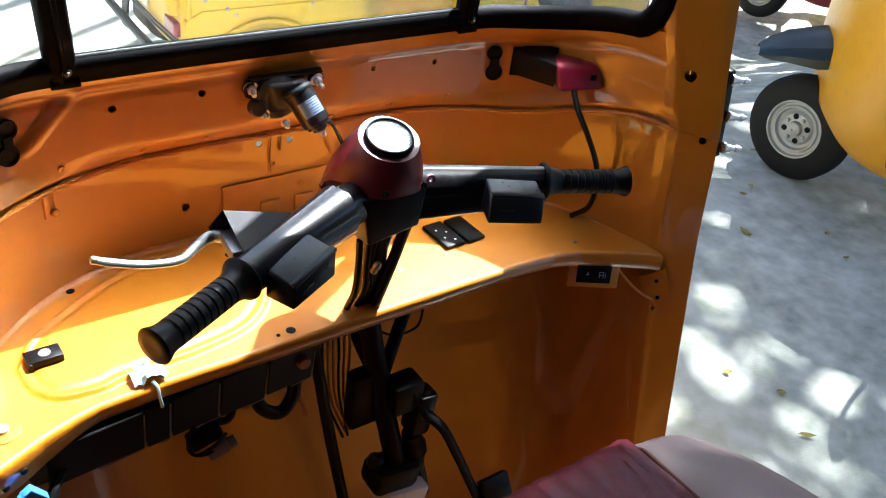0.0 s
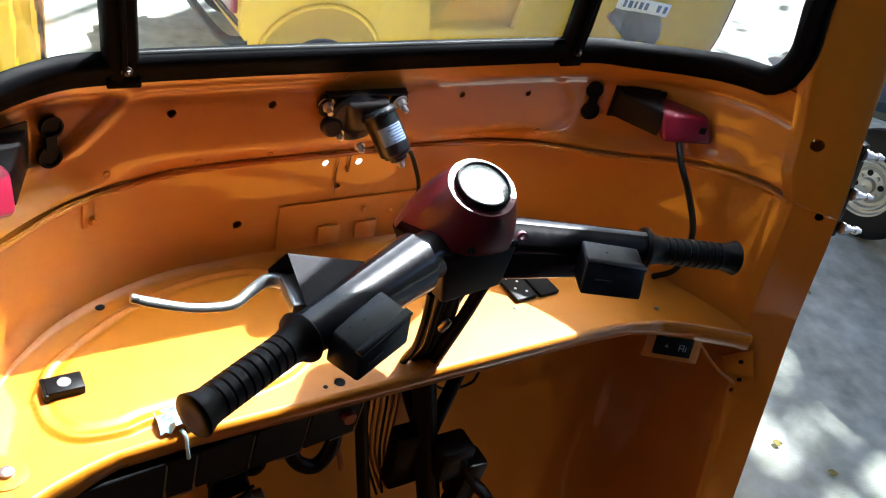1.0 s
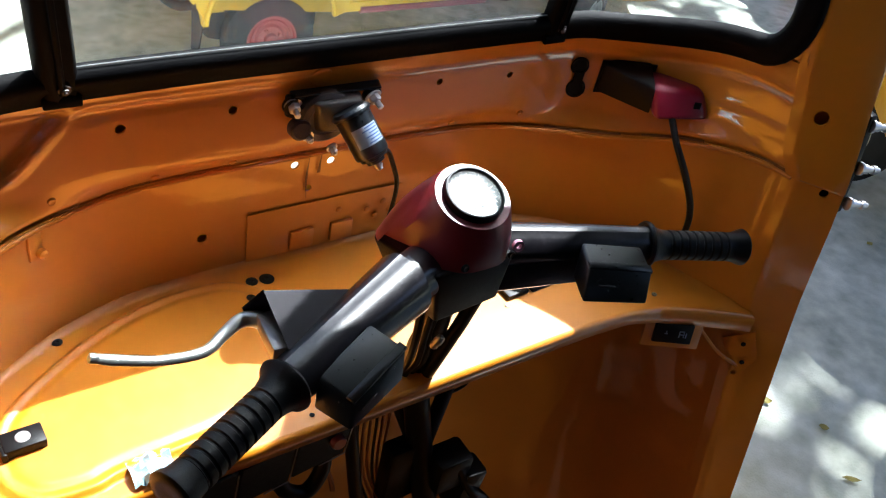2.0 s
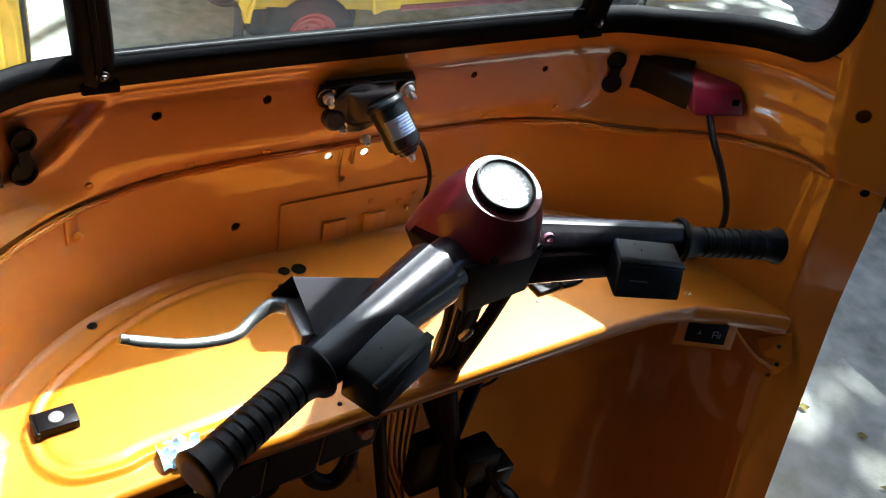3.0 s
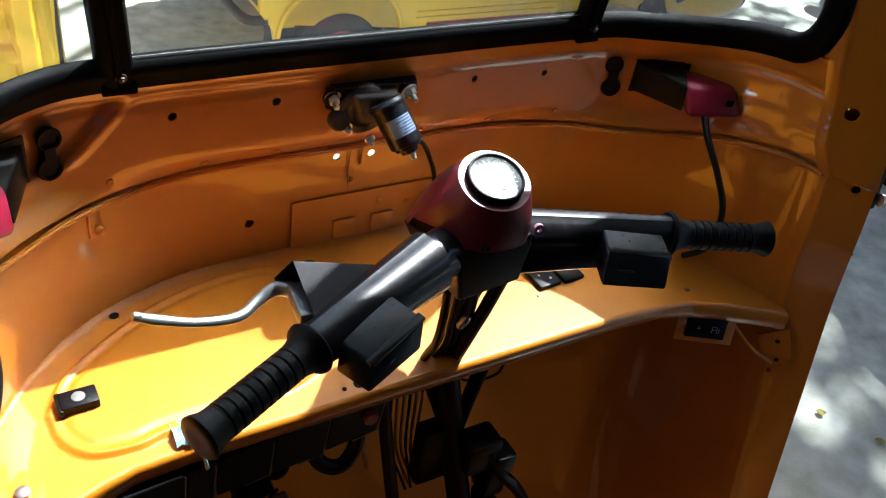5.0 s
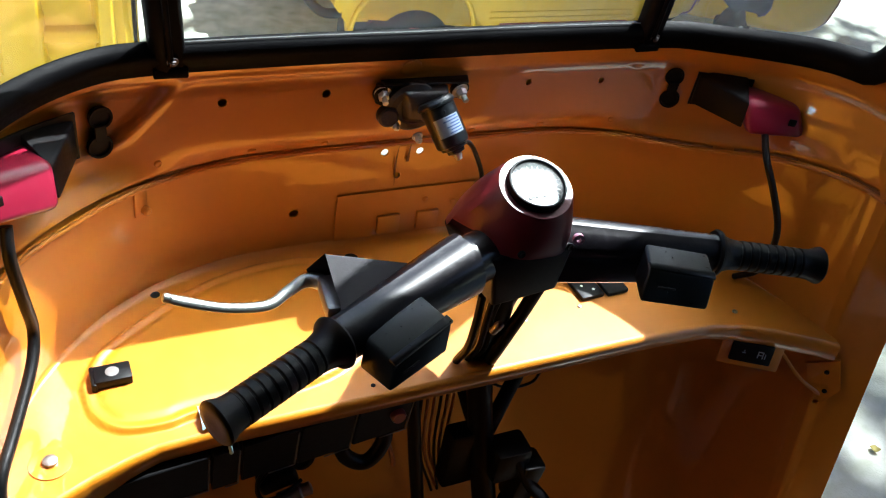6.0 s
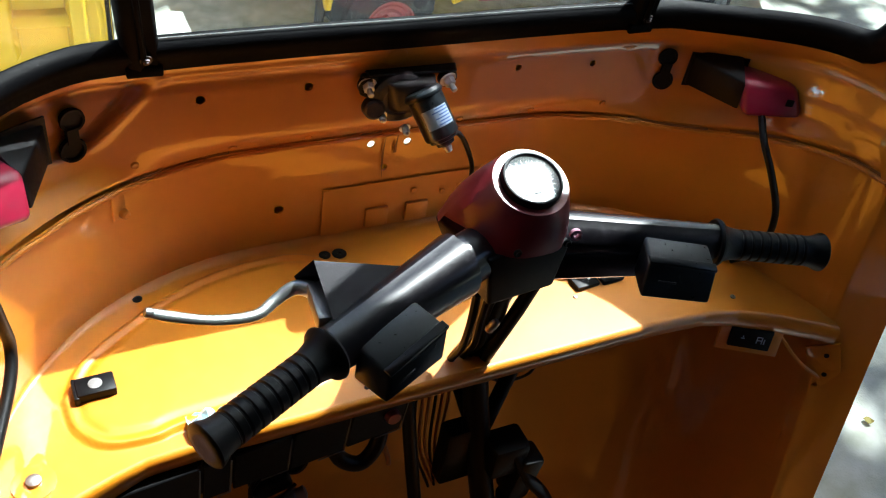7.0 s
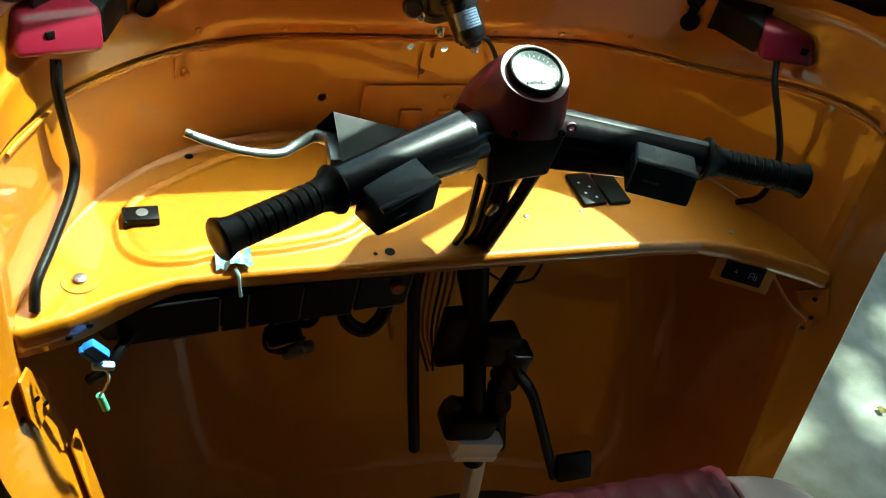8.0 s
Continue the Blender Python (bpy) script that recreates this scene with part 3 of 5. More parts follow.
shelf = thing("dash_shelf", "glossy orange-yellow sheet-metal dash shelf with a raised oval", "shelf")
top_cols, lip_cols = [], []
for u in lin(-1, 1, 361):
    back = wall_at(u, SHELF)
    xf = u * 0.545
    yf = float(np.interp(xf, FRONT_X, FRONT_Y))
    col = []
    for k in (-0.01, 0, 0.012, 0.03, *lin(0.05, 0.95, 92), 0.975, 1.0):
        x, y = back.x + (xf - back.x) * k, back.y + (yf - back.y) * k
        rim = 0.010 * max(0, 1 - max(k, 0) / 0.05) ** 2
        col.append((x, y, shelf_z(x, y) + rim))
    top_cols.append(col)
    deep = 0.022 + 0.020 * smooth01((-xf - 0.36) / 0.12) + 0.006 * smooth01((xf - 0.36) / 0.1)
    lip_cols.append([(xf, yf + dy, SHELF + dz) for dy, dz in ((0, 0), (-0.003, -0.0008), (-0.0055, -0.003), (-0.007, -0.007), (-0.0075, -deep), (-0.0045, -deep - 0.002), (-0.002, -deep))])
bm = B()
sheet(bm, top_cols, 0.0015)
part("shelf_top", bm, M_ORANGE, shelf, "painted pressed-metal top", sharp=60)
bm = B()
sheet(bm, lip_cols, 0.0015)
part("front_lip", bm, M_ORANGE, shelf, "folded front lip", sharp=60)


def small_disc(at, axis, r, material, name, label=""):
    b = B()
    lathe(b, [(0, r), (0.0014, r), (0.002, r * 0.7), (0.002, r * 0.3), (0.0012, r * 0.2)], at, axis, 16)
    return part(name, b, material, shelf, label)


for x, y, r in ((0.115, -0.17, 0.004), (0.205, -0.165, 0.003), (0.43, -0.23, 0.004)):
    small_disc((x, y, SHELF), (0, 0, 1), r, M_STEEL, "screw")
# black discs put the shade of open holes into colour
for x, y, r in ((-0.10, -0.224, 0.007), (-0.12, -0.226, 0.003), (-0.072, 0.002, 0.010), (-0.092, 0.004, 0.008), (-0.336, -0.012, 0.006), (-0.108, -0.030, 0.006)):
    small_disc((x, y, shelf_z(x, y) - 0.0008), (0, 0, 1), r, M_SLOTDARK, "hole_disc", "dark disc drawn for a small hole")
for x, y, z in ((-0.488, -0.3005, 0.634), (-0.466, -0.2885, 0.638)):
    small_disc((x, y, z), (0.4, -1, 0), 0.0042, M_SLOTDARK, "hole_disc", "dark disc drawn for a small hole")
bm = B()
lathe(bm, [(0, 0.021), (0.001, 0.021), (0.0016, 0.016), (0.0016, 0.009)], (-0.474, -0.239, SHELF + 0.0005), (0, 0, 1), 24)
boss = part("bolt_boss", bm, M_ORANGE, shelf, "painted round boss with a grey bolt")
bm = B()
lathe(bm, [(0.0015, 0.0075), (0.006, 0.0075), (0.007, 0.0055), (0.007, 0.002)], (-0.474, -0.239, SHELF), (0, 0, 1), 10)
part("bolt", bm, M_STEEL, boss)

# pressed bracket plate on the lower front panel, with two raised tabs and dimples
plate = thing("panel_plate", "painted access plate with pressed tabs on the front panel", "plate")
bm = B()
y0 = 0.036
rows = [[(x, wall_at(x / 0.7, z).y - 0.0068, z) for x in lin(-0.088, 0.142, 12)] for z in (0.667, 0.70, 0.735, 0.744)]
sheet(bm, rows, 0.0012)
part("plate", bm, M_ORANGE, plate)
for cx in (-0.010, 0.050):
    bm = B()
    box(bm, (cx, y0 - 0.0035, 0.688), (0.034, 0.006, 0.030), bev=0.0018)
    part("tab", bm, M_ORANGE, plate)
for cx, cz in ((0.075, 0.715), (0.10, 0.722), (0.09, 0.70), (0.112, 0.706), (0.03, 0.725)):
    bm = B()
    lathe(bm, [(0, 0.0045), (0.001, 0.004), (0.0018, 0.002)], (cx + 0.012, y0 - 0.005, cz), (0, -1, 0), 12)
    part("dimple", bm, M_ORANGE, plate)
# small hooked tab below the seam
bm = B()
p, n = wall_at(-0.50, 0.80), inward(-0.50, 0.80)
box(bm, p + n * 0.003, (0.020, 0.004, 0.034), frame_of(Vector((0.75, 0.6, 0))), 0.0015)
lathe(bm, [(0, 0.006), (0.006, 0.0055), (0.008, 0.003)], p + n * 0.004 + Vector((0.004, 0, -0.010)), n, 12)
tagged(part("spot_welded_tab", bm, M_ORANGE), "small painted metal tab under the panel seam", "tab")


# ---- handlebar ----
bar = thing("handlebar", "black handlebar with dark red instrument cowl, alloy lever and ribbed grips", "handlebar")
GL_IN, GL_END = Vector((-0.216, -0.327, 0.857)), Vector((-0.337, -0.387, 0.852))
GR_IN, GR_END = Vector((0.252, -0.300, 0.860)), Vector((0.372, -0.346, 0.857))


def grip(a, b):
    g = B()
    d = b - a
    n = d.length
    prof = [(-0.004, 0.012), (-0.004, 0.0255), (-0.001, 0.0275), (0.002, 0.0265), (0.006, 0.0215), (0.016, 0.0185), (0.022, 0.0175)]
    h = 0.025
    while h < n - 0.026:
        prof += [(h, 0.0176), (h + 0.0012, 0.0160), (h + 0.0026, 0.0160), (h + 0.0038, 0.0176)]
        h += 0.0105
    prof += [(n - 0.022, 0.0172), (n - 0.012, 0.0182), (n - 0.004, 0.0215), (n - 0.001, 0.0222), (n + 0.001, 0.0205), (n + 0.0016, 0.012), (n + 0.0005, 0.004)]
    lathe(g, prof, a, d, 28)
    return part("grip", g, M_RUBBER, bar, "ribbed black rubber grip", sharp=50)


grip(GL_IN, GL_END)
grip(GR_IN, GR_END)


def arm(a, b, r0, r1, name, ridge=(-0.6, -0.2)):
    """A moulded shell that narrows towards the grip, with a flat ridge along its top."""
    g = B()
    d = (b - a).normalized()
    side = Vector((0, 0, 1)).cross(d).normalized()
    up = d.cross(side)
    rings = []
    for k in lin(0, 1, 14):
        p, r = a.lerp(b, k), r0 + (r1 - r0) * k
        ring = []
        for i in range(48):
            t = 2 * math.pi * i / 48
            cx, cz = math.cos(t), math.sin(t)
            if ridge[0] <= cx < ridge[1] and cz > 0:
                cz += 0.045
            ring.append(p + side * (r * 1.02 * cx) + up * (r * 1.08 * cz))
        rings.append(ring)
    loft(g, rings)
    return part(name, g, M_GLOSSBLACK, bar, "satin black moulded shell", sharp=24)


arm(Vector((-0.058, -0.262, 0.8665)), Vector((-0.212, -0.325, 0.857)), 0.0335, 0.0215, "left_shell")
arm(Vector((0.0, -0.240, 0.869)), Vector((-0.066, -0.265, 0.866)), 0.0268, 0.0268, "inner_tube", (2, 2))
arm(Vector((0.055, -0.245, 0.869)), Vector((0.248, -0.2985, 0.860)), 0.0275, 0.0205, "right_shell", (-0.35, 0.25))
bm = B()
hexa(bm, [(0.050, -0.283, 0.836), (0.158, -0.308, 0.836), (0.166, -0.262, 0.838), (0.050, -0.225, 0.832)],
     [(0.050, -0.272, 0.872), (0.160, -0.300, 0.868), (0.166, -0.252, 0.872), (0.050, -0.215, 0.872)], 0.006, 3)
part("right_shell_lower", bm, M_GLOSSBLACK, bar, "black lower half of the moulded shell", sharp=30)

# shroud over the lever pivot: a wedge with an open mouth
bm = B()
ta, tb, tc = Vector((-0.206, -0.254, 0.904)), Vector((-0.104, -0.262, 0.879)), Vector((-0.205, -0.316, 0.876))
ba, bb, bc = Vector((-0.212, -0.246, 0.862)), Vector((-0.098, -0.266, 0.858)), Vector((-0.203, -0.314, 0.852))
fa = Vector((-0.219, -0.240, 0.874))
vs = [bm.verts.new(p) for p in (ta, tb, tc, ba, bb, bc, fa)]
for f in ((0, 2, 1), (1, 2, 5, 4), (0, 1, 4, 3, 6), (3, 4, 5)):
    bm.faces.new([vs[i] for i in f])
bmesh.ops.solidify(bm, geom=bm.faces[:], thickness=0.003)
bmesh.ops.bevel(bm, geom=[e for e in bm.edges if e.calc_face_angle(0) > 0.5], offset=0.0016, segments=2, affect="EDGES")
shroud = part("lever_shroud", bm, M_SHROUD, bar, "flat triangular black shroud", sharp=30)
bm = B()
box(bm, (-0.203, -0.278, 0.868), (0.022, 0.05, 0.018), frame_of((1, -0.1, 0)), 0.004)
part("lever_pivot", bm, M_STEEL, shroud)
bm = B()
lv = spline([(-0.196, -0.275, 0.866), (-0.208, -0.255, 0.868), (-0.222, -0.2475, 0.866), (-0.240, -0.2515, 0.859), (-0.262, -0.2615, 0.855), (-0.30, -0.2625, 0.861), (-0.335, -0.2575, 0.871), (-0.353, -0.2545, 0.878)], 6)
tube(bm, lv, [0.0085, 0.0085, 0.0075, 0.0062, 0.0056, 0.0052, 0.0048, 0.0054, 0.0045], 14, 0.75)
lathe(bm, [(-0.004, 0.003), (-0.002, 0.0044), (0.002, 0.0048), (0.004, 0.0042), (0.005, 0.002)], (-0.3525, -0.2547, 0.8778), (-1, 0.15, 0.35), 14)
part("lever", bm, M_ALU, bar, "polished alloy clutch lever")


def switch_box(top, bottom, name):
    g = B()
    hexa(g, bottom, top, 0.0035, 3)
    ob = part(name, g, M_BOX, bar, "square black switch housing", sharp=30)
    # raised border along the driver's edge
    g = B()
    p, q = Vector(top[2]), Vector(top[3])
    inn = (Vector(top[0]) - q).normalized()
    u = Vector((0, 0, 0.0012))
    p2, q2 = p + inn * 0.009, q + inn * 0.009
    hexa(g, [p - u * 2, q - u * 2, q2 - u * 2, p2 - u * 2], [p + u, q + u, q2 + u, p2 + u], 0.0006, 1)
    part("rib", g, M_BOX, ob)
    g = B()
    mid = (Vector(bottom[2]) + Vector(bottom[3]) + p + q) / 4
    along = (q - p).normalized()
    face = along.cross((Vector(bottom[3]) - q).normalized()).normalized()
    if face.y > 0:
        face = -face
    box(g, mid + face * 0.0004 + along * 0.014, (0.020, 0.0022, 0.0016), Matrix((along, face.cross(along), face)).transposed(), 0.0004, 1)
    part("slot_mark", g, M_GEAR, ob)
    return ob


# corners set nearer the camera so the box tops show past the arms
switch_box([(-0.1911, -0.3357, 0.8682), (-0.1274, -0.3122, 0.8873), (-0.1058, -0.3455, 0.8775), (-0.1715, -0.371, 0.8598)],
           [(-0.197, -0.3455, 0.8383), (-0.1323, -0.322, 0.854), (-0.1127, -0.3582, 0.85), (-0.1793, -0.3837, 0.8383)], "left_switch_box")
switch_box([(0.1519, -0.2887, 0.8839), (0.2225, -0.3151, 0.8775), (0.2127, -0.3484, 0.8687), (0.1421, -0.32, 0.874)],
           [(0.1382, -0.3034, 0.85), (0.2127, -0.3288, 0.8461), (0.198, -0.3671, 0.8412), (0.1255, -0.3377, 0.8442)], "right_switch_box")

# instrument cowl with the dial
DIAL = Vector((0.0195, -0.247, 0.950))
DN = Vector((-0.03, -0.32, 0.945)).normalized()
dx = Vector((1, 0, 0)) - DN * DN.x
dx.normalize()
dy = DN.cross(dx)


def cowl_ring(k):
    ring = []
    for i in range(36):
        t = 2 * math.pi * i / 36
        c, s = math.cos(t), math.sin(t)
        top = DIAL - DN * 0.005 + dx * (0.0412 * c) + dy * (0.0412 * s)
        e = 0.62
        bx, by = math.copysign(abs(c) ** e, c), math.copysign(abs(s) ** e, s)
        yb = -0.214 + by * (0.072 if by > 0 else 0.076)
        zb = 0.886 - 0.040 * smooth01((yb + 0.29) / 0.15)
        if abs(bx) > 0.8 and -0.6 < by < 0.45:
            zb += 0.018 * math.cos(by * 1.6)
        half = 0.0455 if bx > 0 else 0.062 * (1 - 0.25 * max(0, -by))
        base = Vector((0.0205 + bx * half * (1 - 0.10 * max(0, by)), yb, zb))
        p = top.lerp(base, k)
        out = Vector((c, s * 0.8, 0)).normalized()
        p += out * (0.007 * math.sin(math.pi * min(1, k * 1.05)) * (0.5 if s < 0 else 1.0))
        ring.append(p)
    return ring


bm = B()
lip = [[DIAL - DN * 0.010 + dx * (0.0322 * math.cos(t)) + dy * (0.0322 * math.sin(t)) for t in (2 * math.pi * i / 36 for i in range(36))],
       [DIAL - DN * 0.0035 + dx * (0.0328 * math.cos(t)) + dy * (0.0328 * math.sin(t)) for t in (2 * math.pi * i / 36 for i in range(36))],
       [DIAL - DN * 0.0035 + dx * (0.0400 * math.cos(t)) + dy * (0.0400 * math.sin(t)) for t in (2 * math.pi * i / 36 for i in range(36))]]
loft(bm, lip + [cowl_ring(k) for k in (0.02, 0.06, 0.12, 0.25, 0.4, 0.55, 0.7, 0.85, 0.96, 1.0)], cap=False)
bmesh.ops.solidify(bm, geom=bm.faces[:], thickness=-0.0022)
cowl = part("instrument_cowl", bm, M_RED, bar, "dark red plastic instrument cowl", sharp=30)
for x in (-0.008, 0.050):
    bm = B()
    lathe(bm, [(0, 0.0045), (0.002, 0.0045), (0.003, 0.0035), (0.002, 0.001)], (x, -0.2890, 0.896), (0, -1, 0.1), 12)
    part("screw", bm, M_BLACK, cowl)
bm = B()
lathe(bm, [(-0.0025, 0.0030), (-0.0025, 0.0062), (0.0025, 0.0062), (0.0025, 0.0030), (-0.0025, 0.0030)], (0.0665, -0.280, 0.896), (-0.25, -1, 0.2), 18, cap=False)
part("screw_tab", bm, M_TAB, cowl, "small pale screw eyelet")
bm = B()
lathe(bm, [(-0.014, 0.0318), (0.003, 0.0318), (0.0042, 0.0310), (0.0044, 0.0292), (0.003, 0.0284), (0.001, 0.0282)], DIAL, DN, 48, cap=False)
dial = part("speedometer", bm, M_BLACK, bar, "round speedometer behind shiny glass in a black ring")
bm = B()
lathe(bm, [(-0.007, 0.0315), (-0.0065, 0.0315), (-0.0065, 0.001)], DIAL, DN, 32)
part("dial_face", bm, M_DIALFACE, dial)
bm = B()
for i in range(21):
    t = math.radians(-40 + 260 * i / 20)
    q = DIAL - DN * 0.0058 + (dx * math.cos(t) + dy * math.sin(t)) * 0.0245
    box(bm, q, (0.004 if i % 2 == 0 else 0.0025, 0.0006, 0.0004), Matrix((dx * math.cos(t) + dy * math.sin(t), -dx * math.sin(t) + dy * math.cos(t), DN)).transposed())
part("scale", bm, M_CARD, dial, "pale tick marks")
for i in range(6):
    bm = B()
    box(bm, DIAL - DN * 0.0056 + dx * (-0.010 + 0.004 * i) - dy * 0.011, (0.0030, 0.0042, 0.0008), Matrix((dx, dy, DN)).transposed(), 0.0003, 1)
    part("counter_wheel", bm, M_CARD if i == 5 else M_BLACK, dial)
bm = B()
t = math.radians(215)
tube(bm, [DIAL - DN * 0.0048, DIAL - DN * 0.0048 + (dx * math.cos(t) + dy * math.sin(t)) * 0.021], [0.0010, 0.0004], 6)
lathe(bm, [(-0.0062, 0.0030), (-0.0040, 0.0030), (-0.0035, 0.002)], DIAL, DN, 14)
part("needle", bm, M_CARD, dial)
bm = B()
lathe(bm, [(0.0005, 0.0286), (0.0020, 0.0286), (0.0028, 0.024), (0.0034, 0.015), (0.0036, 0.004)], DIAL, DN, 40)
gl = part("dial_glass", bm, M_DIALGLASS, dial, "clear domed glass")
gl.visible_shadow = False
# neck under the cowl
bm = B()
hexa(bm, [(-0.014, -0.272, 0.806), (0.056, -0.283, 0.828), (0.056, -0.190, 0.815), (-0.016, -0.190, 0.795)],
     [(-0.034, -0.282, 0.886), (0.062, -0.284, 0.893), (0.060, -0.150, 0.850), (-0.034, -0.160, 0.848)], 0.005, 3)
part("neck_housing", bm, M_BLACK, bar, "black housing under the cowl")
bm = B()
tube(bm, spline([(0.02, -0.235, 0.86), (0.028, -0.225, 0.75), (0.034, -0.205, 0.655), (0.052, -0.235, 0.50), (0.070, -0.272, 0.36), (0.088, -0.295, 0.235)], 6), 0.0175, 18)
part("steering_column", bm, M_BLACK, bar, "black steering tube")
bm = B()
tube(bm, [(0.052, -0.258, 0.815), (0.046, -0.248, 0.76), (0.034, -0.228, 0.665)], 0.0085, 12)
part("brace_rod", bm, M_BLACK, bar, "black rod from the neck to the shelf")
for i, (x, r) in enumerate(((-0.012, 0.005), (0.004, 0.0045), (0.014, 0.004), (0.036, 0.005))):
    bm = B()
    tube(bm, spline([(x, -0.245, 0.80), (x + 0.002, -0.243 + 0.004 * i, 0.75), (x + 0.006, -0.232, 0.70), (x + 0.006, -0.214, 0.655), (x + 0.012, -0.205, 0.60)], 6), r, 8)
    part("cable", bm, M_BLACK, bar)
bm = B()
lathe(bm, [(0, 0.004), (0.003, 0.0055), (0.007, 0.0045), (0.011, 0.0058), (0.017, 0.0052), (0.020, 0.003)], (0.006, -0.256, 0.748), (0.3, -0.3, 1), 9)
part("cable_clamp", bm, M_STEEL, bar, "shiny clamp on the cables")

# ---- wiper motor ----
wm = thing("wiper_motor", "black wiper motor with a silver rating sticker on a grey gearbox", "wiper motor")
bm = B()
hexa(bm, [(-0.058, 0.010, 0.931), (0.060, 0.010, 0.930), (0.050, -0.014, 0.934), (-0.060, -0.010, 0.936)],
     [(-0.058, 0.010, 0.934), (0.060, 0.010, 0.933), (0.050, -0.014, 0.937), (-0.060, -0.010, 0.939)], 0.0012, 1)
for p, q, r in (((-0.054, 0.004, 0.921), (0.05, -1, -0.2), 0.015), ((0.044, 0.000, 0.922), (0.1, -1, -0.2), 0.0125), ((-0.030, 0.004, 0.893), (0, -1, -0.2), 0.013)):
    lathe(bm, [(0, r), (0.006, r), (0.008, r * 0.85)], p, q, 20)
hexa(bm, [(-0.066, 0.004, 0.906), (-0.020, 0.004, 0.884), (-0.018, -0.003, 0.884), (-0.064, -0.003, 0.908)],
     [(-0.066, 0.006, 0.933), (0.020, 0.006, 0.934), (0.020, -0.004, 0.936), (-0.064, -0.004, 0.936)], 0.002, 1)
part("bracket", bm, M_BLACK, wm, "black mounting bracket")
bm = B()
lathe(bm, [(0, 0.034), (0.006, 0.0355), (0.011, 0.0345), (0.0145, 0.030), (0.015, 0.022), (0.013, 0.018)], Vector((-0.018, 0.000, 0.905)), (-0.10, -1, -0.10), 32)
lathe(bm, [(0, 0.014), (0.010, 0.013), (0.012, 0.010)], Vector((-0.050, -0.004, 0.893)), (-0.1, -1, 0.1), 16)
hexa(bm, [(-0.034, -0.004, 0.882), (0.010, -0.004, 0.876), (0.012, -0.026, 0.890), (-0.024, -0.022, 0.892)],
     [(-0.046, -0.002, 0.931), (0.030, -0.002, 0.931), (0.018, -0.030, 0.934), (-0.036, -0.022, 0.930)], 0.006, 3)
part("gearbox", bm, M_GEAR, wm, "rough grey cast gearbox", sharp=30)
TIP = Vector((0.019, -0.080, 0.8715))
MD = (TIP - Vector((-0.008, -0.034, 0.934))).normalized()
M0 = TIP - MD * 0.072
bm = B()
lathe(bm, [(-0.004, 0.0205), (0.0, 0.0235), (0.003, 0.0235), (0.004, 0.0215), (0.051, 0.0210), (0.054, 0.0200), (0.055, 0.0172), (0.0585, 0.0165), (0.060, 0.0115), (0.0640, 0.0108), (0.066, 0.006)], M0, MD, 28)
body = part("motor_body", bm, M_BOX, wm, "glossy black motor can", sharp=30)
bm = B()
lathe(bm, [(0.064, 0.0055), (0.069, 0.0055), (0.071, 0.0042), (0.0735, 0.0040), (0.0745, 0.002)], M0, MD, 14)
part("end_nut", bm, M_CHROME, body)
u0 = Vector((-0.46, -0.71, 0.53))
u0 = (u0 - MD * u0.dot(MD)).normalized()
v0 = MD.cross(u0)
bm = B()
sheet(bm, [[M0 + MD * h + (u0 * math.cos(t) + v0 * math.sin(t)) * 0.0216 for t in lin(math.radians(-62), math.radians(30), 18)] for h in (0.018, 0.026, 0.034, 0.041)], 0.0002)
sticker = part("rating_sticker", bm, M_SILVER, body, "silver rating sticker with blue print")
bm = B()
for r, (lo, hi) in enumerate(((-56, -12), (-56, 0), (-56, -20), (-56, -5), (-56, -15), (-56, -8))):
    h = 0.0195 + 0.0036 * r
    sheet(bm, [[M0 + MD * (h + d) + (u0 * math.cos(t) + v0 * math.sin(t)) * 0.0220 for t in lin(math.radians(lo), math.radians(hi), 8)] for d in (0, 0.0014)], 0.0001)
part("print_bar", bm, M_INK, sticker)
for p, a in (((-0.058, -0.002, 0.922), (-0.1, -1, -0.25)), ((0.039, -0.014, 0.926), (0.15, -1, -0.35)), ((-0.041, -0.012, 0.884), (0, -1, -0.2)), ((-0.012, -0.020, 0.868), (0, -1, -0.3))):
    bm = B()
    bolt(bm, p, a, 0.0068 if p[2] > 0.9 else 0.0045, 0.008, 0.010 if p[2] > 0.9 else 0.003)
    part("bolt", bm, M_CHROME, wm, "zinc-plated nut and stud")
bm = B()
tube(bm, spline([TIP - MD * 0.010 + Vector((0.010, 0.008, 0.006)), (0.046, -0.052, 0.872), (0.080, -0.020, 0.826), (0.107, 0.000, 0.775), (0.118, 0.016, 0.722), (0.112, 0.020, 0.664)], 6), 0.0032, 8)
part("cable", bm, M_RUBBER, wm)

